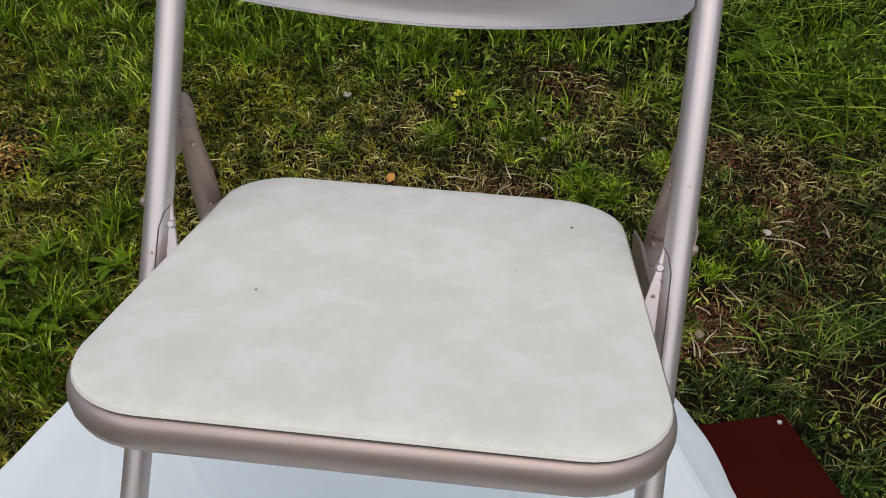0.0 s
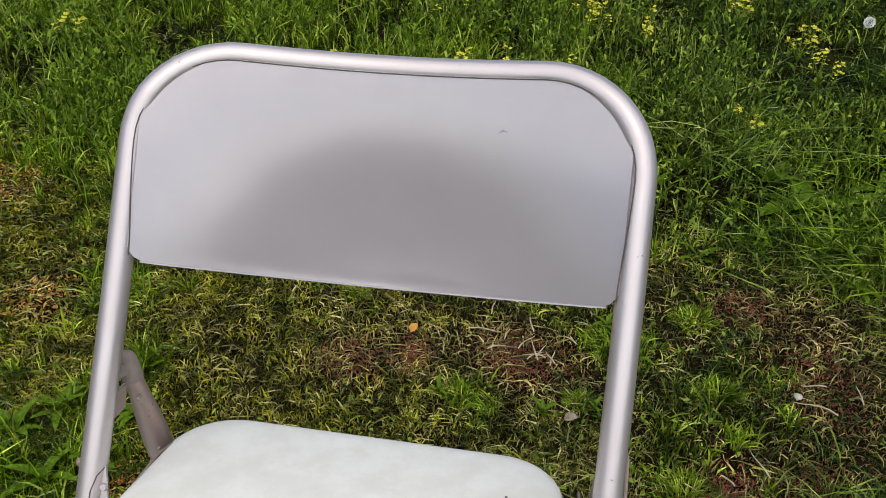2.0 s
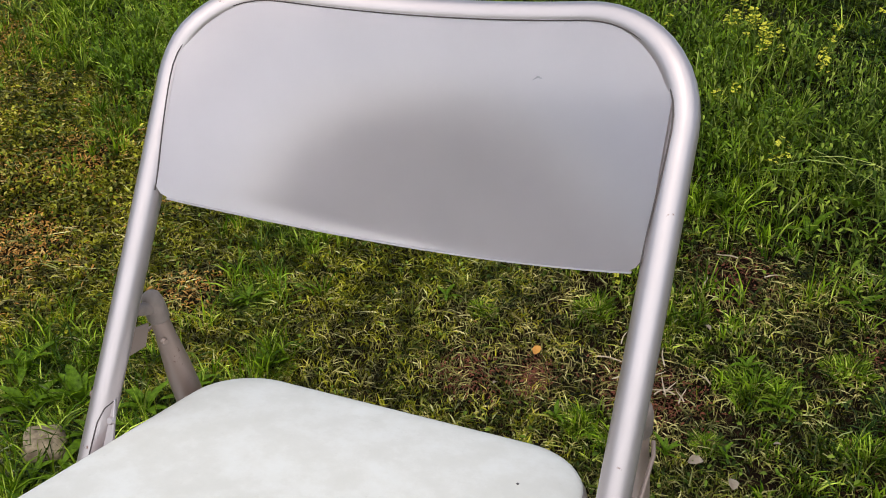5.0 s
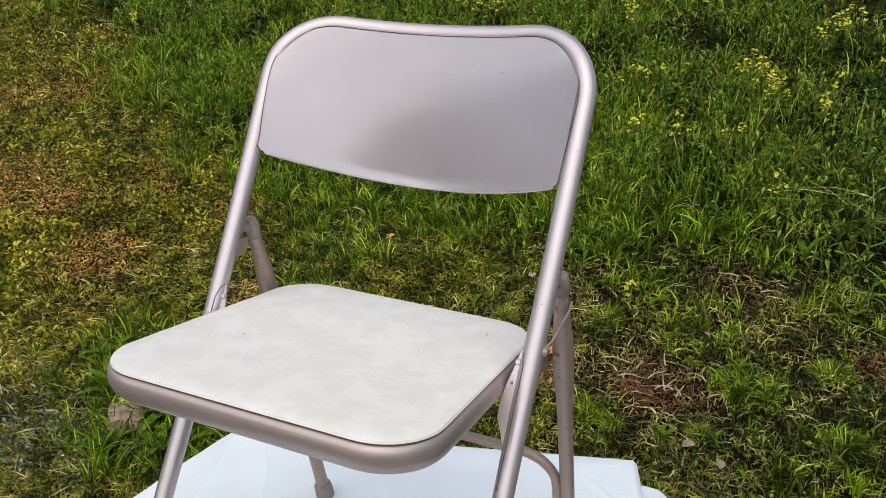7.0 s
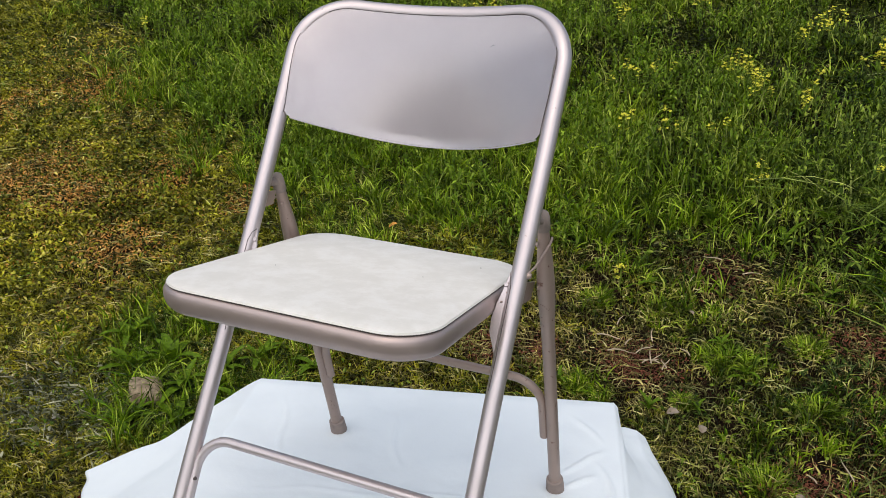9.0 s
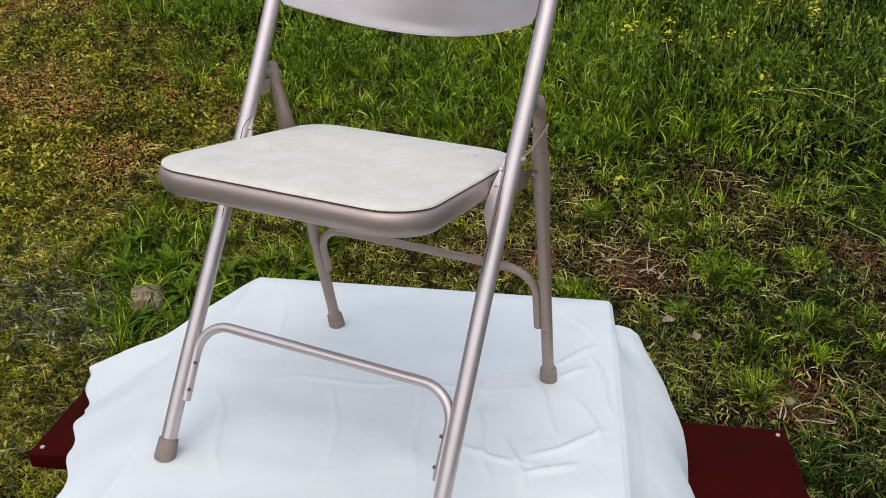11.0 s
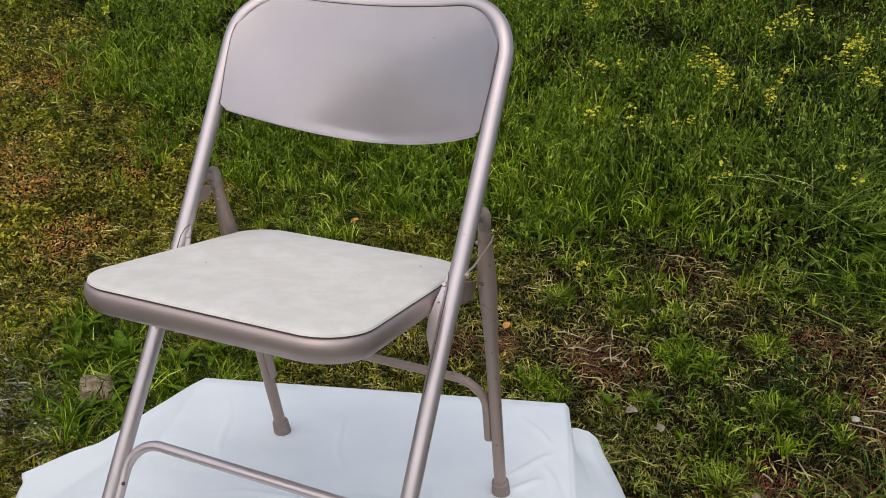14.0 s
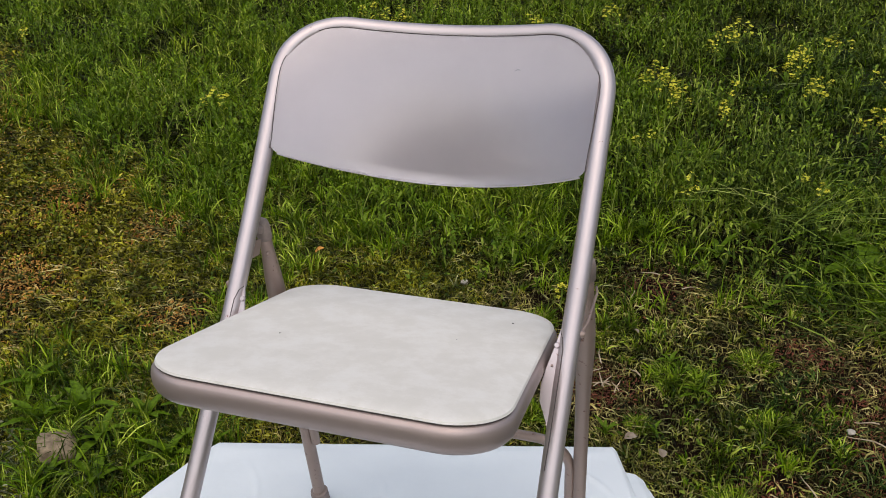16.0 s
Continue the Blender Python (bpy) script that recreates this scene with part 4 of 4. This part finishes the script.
n = len(x)
blade_mesh("pale_straw", x, y, rng.uniform(0.012, 0.034, n), rng.uniform(0.003, 0.0055, n), rng.uniform(1.4, 3.0, n), STRAW, "pale broken straw on bare earth", 0.012)
x, y = rng.normal(0.93, 0.08, 260), rng.normal(1.46, 0.07, 260)
blade_mesh("straw_litter", x, y, rng.uniform(0.012, 0.034, 260), rng.uniform(0.002, 0.0042, 260), rng.uniform(0.8, 2.6, 260), STRAW, "pinkish dry straw on bare earth", 0.008)


# ---- single plants ----
def grown_leaf(length, width, droop, seed, waves=0.0):
    """A leaf with a folded midrib that bends over towards its tip, from the origin along +x."""
    bm = bmesh.new()
    r = random.Random(seed)
    steps, rows = 7, []
    for i in range(steps + 1):
        f = i / steps
        w = width / 2 * (math.sin(math.pi * min(0.97, f * 0.86 + 0.12)) ** 0.8) * (1 + waves * math.sin(f * 17 + seed))
        if i == 0:
            w = width * 0.06
        if i == steps:
            w = width * 0.03
        rise = length * (0.55 * f - droop * f * f)
        rows.append([bm.verts.new((length * f * 0.92, s * w, rise + abs(s) * w * 0.35 + r.uniform(-1, 1) * width * 0.03)) for s in (-1, -0.5, 0, 0.5, 1)])
    for a, b in zip(rows, rows[1:]):
        for i in range(4):
            bm.faces.new((a[i], b[i], b[i + 1], a[i + 1]))
    return bm


def leaf_data(name, mat, *args):
    bm = grown_leaf(*args)
    me = bpy.data.meshes.new(name)
    bm.to_mesh(me)
    bm.free()
    me.materials.append(mat)
    me.polygons.foreach_set("use_smooth", [True] * len(me.polygons))
    return me


BROAD = [leaf_data("broad_leaf", FRESH, 1.0, 0.42, 0.35 + 0.12 * i, i, 0.06) for i in range(3)]
LANCE = [leaf_data("lance_leaf", FRESH, 1.0, 0.24, 0.3 + 0.15 * i, i + 5, 0.1) for i in range(3)]


def child(name, data, parent, m):
    ob = new(name, data)
    ob.parent = parent
    ob.matrix_basis = m
    return ob


def make_rosette(x, y, size, leaves, shapes, label, group):
    p = thing("weed_plant", label, "weed", (x, y, float(ground_z(x, y)) + 0.004), group, turn=random.uniform(0, 360))
    for i in range(leaves):
        s = size * random.uniform(0.6, 1.1)
        child("leaf", random.choice(shapes), p, pose(0, 0, 0.003 * i, 0, -random.uniform(-8, 38), i * 137.5 + random.uniform(-15, 15)) @ Matrix.Diagonal((s, s, s, 1)))
    return p


random.seed(4)
for x, y, s in ((1.13, 2.36, 0.21), (1.00, 2.32, 0.20), (1.30, 2.3, 0.15), (1.24, 2.12, 0.13), (0.92, 2.46, 0.15), (1.05, 2.1, 0.10), (1.35, 2.5, 0.16), (1.14, 1.93, 0.10)):
    make_rosette(x, y, s, 8, BROAD, "broad leaved dark green dock plant on the bank", "broad weeds")
for x, y, s in ((-1.12, 0.80, 0.13), (-1.02, 0.88, 0.12), (-1.28, 0.92, 0.13), (-1.36, 0.80, 0.14), (-1.50, 0.90, 0.14), (-1.62, 0.82, 0.13), (-1.20, 1.02, 0.11), (-1.42, 0.62, 0.12), (-1.28, 0.66, 0.12), (-0.98, 1.05, 0.10), (-1.75, 0.95, 0.13)):
    make_rosette(x, y, s, 9, LANCE, "bright green long leaved weed in the lawn", "lance weeds")
for x, y, s in ((-0.05, 1.27, 0.055), (0.42, 1.55, 0.07), (0.32, 1.66, 0.07), (-0.16, 1.30, 0.05), (-1.03, 1.2, 0.07), (-1.25, 1.42, 0.08), (-0.62, 1.62, 0.06), (0.15, 1.3, 0.06), (0.14, 2.35, 0.12), (0.45, 2.3, 0.12), (-0.35, 2.2, 0.11), (0.6, 2.5, 0.13), (-0.75, 2.35, 0.12), (0.02, 1.9, 0.09), (0.62, 2.0, 0.1), (-1.9, 2.6, 0.13), (0.38, 2.95, 0.16), (0.75, 2.85, 0.16), (-0.3, 3.25, 0.17), (0.95, 3.1, 0.16), (0.3, 1.34, 0.05)):
    make_rosette(x, y, s, 7, LANCE, "small green leafy weed in short grass", "small weeds")


def petals_data(seed):
    """One small flower: four petals round a raised centre."""
    r = random.Random(seed)
    q = Euler((r.uniform(-0.6, 0.6), r.uniform(-0.6, 0.6), r.uniform(0, 3))).to_matrix()
    s = r.uniform(0.0065, 0.0095)
    verts, faces = [Vector((0, 0, 0))], []
    for k in range(4):
        t = k * math.pi / 2
        u, w = Vector((math.cos(t), math.sin(t), 0.25)), Vector((-math.sin(t), math.cos(t), 0))
        b = len(verts)
        verts += [s * (0.7 * u + 0.5 * w), s * 1.1 * u, s * (0.7 * u - 0.5 * w)]
        faces += [(0, b + 2, b + 1, b)]
    me = bpy.data.meshes.new("flower")
    me.from_pydata([tuple(q @ v) for v in verts], [], faces)
    me.materials.append(PETAL)
    return me


def raceme_data():
    """The green budded axis that carries the flowers."""
    bm = tube([Vector((0, 0, -0.05)), Vector((0.002, 0, -0.02)), Vector((0, 0.001, 0.004)), Vector((0, 0, 0.014)), Vector((0, 0, 0.019))], [0.0014, 0.0014, 0.0026, 0.0042, 0.001], 6)
    me = bpy.data.meshes.new("flower_head")
    bm.to_mesh(me)
    bm.free()
    me.materials.append(PALE)
    return me


FLOWERS = [petals_data(i) for i in range(6)]
RACEME = raceme_data()


def make_mustard(x, y, tall, heads):
    p = thing("mustard_plant", "yellow flowering wild mustard plant on the grassy bank", "wildflower", (x, y, float(ground_z(x, y)) - 0.005), "mustard plants", turn=random.uniform(0, 360))
    tips = []
    for i in range(heads):
        a = i * 2.4 + random.uniform(-0.4, 0.4)
        out = 0.0 if i == 0 else random.uniform(0.03, 0.09)
        h = tall * (1.0 if i == 0 else random.uniform(0.72, 0.98))
        start = h * random.uniform(0.35, 0.6) if i else 0.0
        pts = [Vector((math.cos(a) * out * f ** 1.4, math.sin(a) * out * f ** 1.4, start + (h - start) * f)) for f in lin(0, 1, 6)]
        part("stem", tube(pts, [0.0026 - 0.0003 * j for j in range(6)], 6, 1.0), PALE, p)
        tips.append(pts[-1])
    for i, t in enumerate(tips):
        s = random.uniform(0.8, 1.35)
        head = child("flower_head", RACEME, p, Matrix.Translation(t) @ Matrix.Diagonal((s, s, s, 1)))
        for k in range(random.randint(9, 15)):
            turn, down = k * 2.4, random.random()
            out = 0.006 + 0.013 * math.sqrt(down) * random.uniform(0.7, 1.2)
            child("flower", random.choice(FLOWERS), head, pose(out * math.cos(turn), out * math.sin(turn), 0.018 - 0.055 * down * down - 0.004 * down, 0, 0, random.uniform(0, 360)))
    for i in range(6):
        s = tall * random.uniform(0.16, 0.34)
        child("leaf", random.choice(LANCE), p, pose(0, 0, tall * random.uniform(0.06, 0.6), 0, -random.uniform(0, 40), i * 137.5) @ Matrix.Diagonal((s, s, s, 1)))
    return p


for x, y, tall, heads in ((-3.59, 3.14, 0.3, 2), (-2.02, 2.62, 0.3, 4), (-1.65, 3.9, 0.32, 5), (-1.5, 3.95, 0.3, 4), (-0.25, 4.15, 0.33, 3), (0.07, 3.4, 0.34, 6), (0.13, 3.36, 0.30, 5), (0.22, 3.27, 0.28, 4), (0.12, 2.82, 0.26, 2), (0.46, 4.1, 0.34, 4), (0.46, 3.36, 0.3, 2), (0.36, 4.0, 0.3, 3),
                           (0.78, 3.7, 0.36, 6), (0.86, 3.45, 0.32, 6), (0.72, 3.62, 0.33, 5), (0.76, 2.55, 0.3, 2), (1.08, 3.18, 0.32, 5), (1.15, 3.05, 0.3, 4), (0.32, 2.44, 0.28, 2), (-0.64, 3.85, 0.33, 4), (-0.32, 3.3, 0.3, 3), (-0.45, 3.22, 0.3, 4), (-0.86, 2.68, 0.26, 2), (-0.32, 2.83, 0.24, 2),
                           (-0.16, 2.84, 0.26, 3), (0.42, 3.12, 0.3, 3), (0.4, 3.95, 0.34, 4), (-0.10, 1.86, 0.12, 1), (-3.0, 3.9, 0.3, 2), (0.95, 3.9, 0.34, 4), (1.2, 3.6, 0.33, 4)):
    make_mustard(x, y, tall - 0.05, heads)


def make_dandelion(x, y, tall, size):
    """A dandelion clock: bare stalk, small core and a globe of fine white spokes."""
    p = thing("dandelion", "white dandelion seed head on a thin stalk", "wildflower", (x, y, float(ground_z(x, y)) - 0.005))
    top = Vector((0.01, 0, tall))
    part("stalk", tube([Vector((0, 0, 0)), Vector((0.004, 0, tall * 0.5)), top], [0.0022, 0.0019, 0.0016], 8), PALE, p)
    r = random.Random(6)
    verts, faces = [], []
    for k in range(150):
        z = 1 - 2 * (k + 0.5) / 150
        a, flat = k * 2.39996, math.sqrt(1 - z * z)
        d = Vector((flat * math.cos(a), flat * math.sin(a), z))
        u = d.orthogonal().normalized()
        w, reach = d.cross(u), size * r.uniform(0.9, 1.05)
        b = len(verts)
        verts += [top + d * 0.004, top + d * reach * 0.8 + u * 0.0004, top + d * reach * 0.8 - u * 0.0004]
        faces.append((b, b + 1, b + 2))
        for q in (u, w):
            b = len(verts)
            verts += [top + d * reach * 0.78, top + d * reach + q * size * 0.17, top + d * reach - q * size * 0.17]
            faces.append((b, b + 1, b + 2))
    raw("seed_head", verts, faces, FLUFF, p, "round white fluffy seed head")
    return p


make_dandelion(1.38, 3.36, 0.24, 0.025)


# ---- stones, dead leaves and twigs ----
def rock(size, seed, squash=0.7):
    bm = bmesh.new()
    bmesh.ops.create_icosphere(bm, subdivisions=3, radius=size)
    for v in bm.verts:
        f = 1 + 0.28 * noise.noise(v.co * (1.4 / size) + Vector((seed, 0, 0))) + 0.10 * noise.noise(v.co * (4.5 / size) + Vector((0, seed, 0)))
        v.co = v.co * f
        v.co.z *= squash
    return bm


def lay(name, bm, mat, x, y, up, label, category, group="", tilt=(0, 0, 0)):
    ob = part(name, bm, mat)
    ob.matrix_basis = pose(x, y, float(ground_z(x, y)) + up, *tilt)
    return tagged(ob, label, category, group)


lay("stone", rock(0.066, 3, 0.62), STONE, -1.465, 0.72, 0.034, "rough grey brown stone sunk in long grass", "stone", tilt=(5, 10, 30))
for x, y, s in ((0.885, 1.47, 0.013), (-0.48, 1.86, 0.015), (-1.66, 0.50, 0.012), (-1.78, 0.60, 0.010)):
    lay("pebble", rock(s, x, 0.65), PEBBLE, x, y, 0.02, "small pale pebble on bare lawn", "pebble", "pebbles")
for x, y, s, t in ((0.213, 1.275, 0.038, 20), (0.334, 1.22, 0.034, 100), (0.63, 1.04, 0.030, 60), (0.44, 1.4, 0.022, 200), (0.2, 1.76, 0.024, 140), (-0.35, 1.35, 0.018, 250)):
    lay("dead_leaf", grown_leaf(s * 1.2, s * 0.8, 0.5, int(t), 0.12), DEADLEAF, x, y, 0.030, "curled pale brown dead leaf on the lawn", "leaf", "dead leaves", (12, -6, t))
lay("orange_leaf", grown_leaf(0.036, 0.026, 0.4, 9, 0.1), ORANGE, -0.280, 1.485, 0.034, "bright orange fallen leaf beside rusty litter", "leaf", tilt=(10, -20, 70))
lay("orange_leaf", grown_leaf(0.045, 0.030, 0.4, 11, 0.1), ORANGE, -1.1, 1.83, 0.05, "bright orange fallen leaf in green grass", "leaf", tilt=(10, -20, 20))
for i in range(28):
    cx, cy, r = random.choice(((0.08, 1.50, 0.06), (0.09, 1.48, 0.05), (0.93, 1.45, 0.07), (0.66, 1.05, 0.06), (0.25, 2.05, 0.14), (0.66, 1.12, 0.12), (0.9, 1.55, 0.15), (0.05, 1.62, 0.1)))
    x, y, a, length = random.gauss(cx, r), random.gauss(cy, r * 0.6), random.uniform(0, 180), random.uniform(0.04, 0.13)
    pts = [Vector((length * (f - 0.5), 0.06 * length * math.sin(3 * f + i), 0.05 * length * math.sin(5 * f))) for f in lin(0, 1, 6)]
    lay("twig", tube(pts, [0.0020, 0.0025, 0.0023, 0.0020, 0.0016, 0.0010], 6), TWIG, x, y, 0.028, "thin pale dry twig lying on the lawn", "twig", "twigs", (0, random.uniform(-10, 10), a))
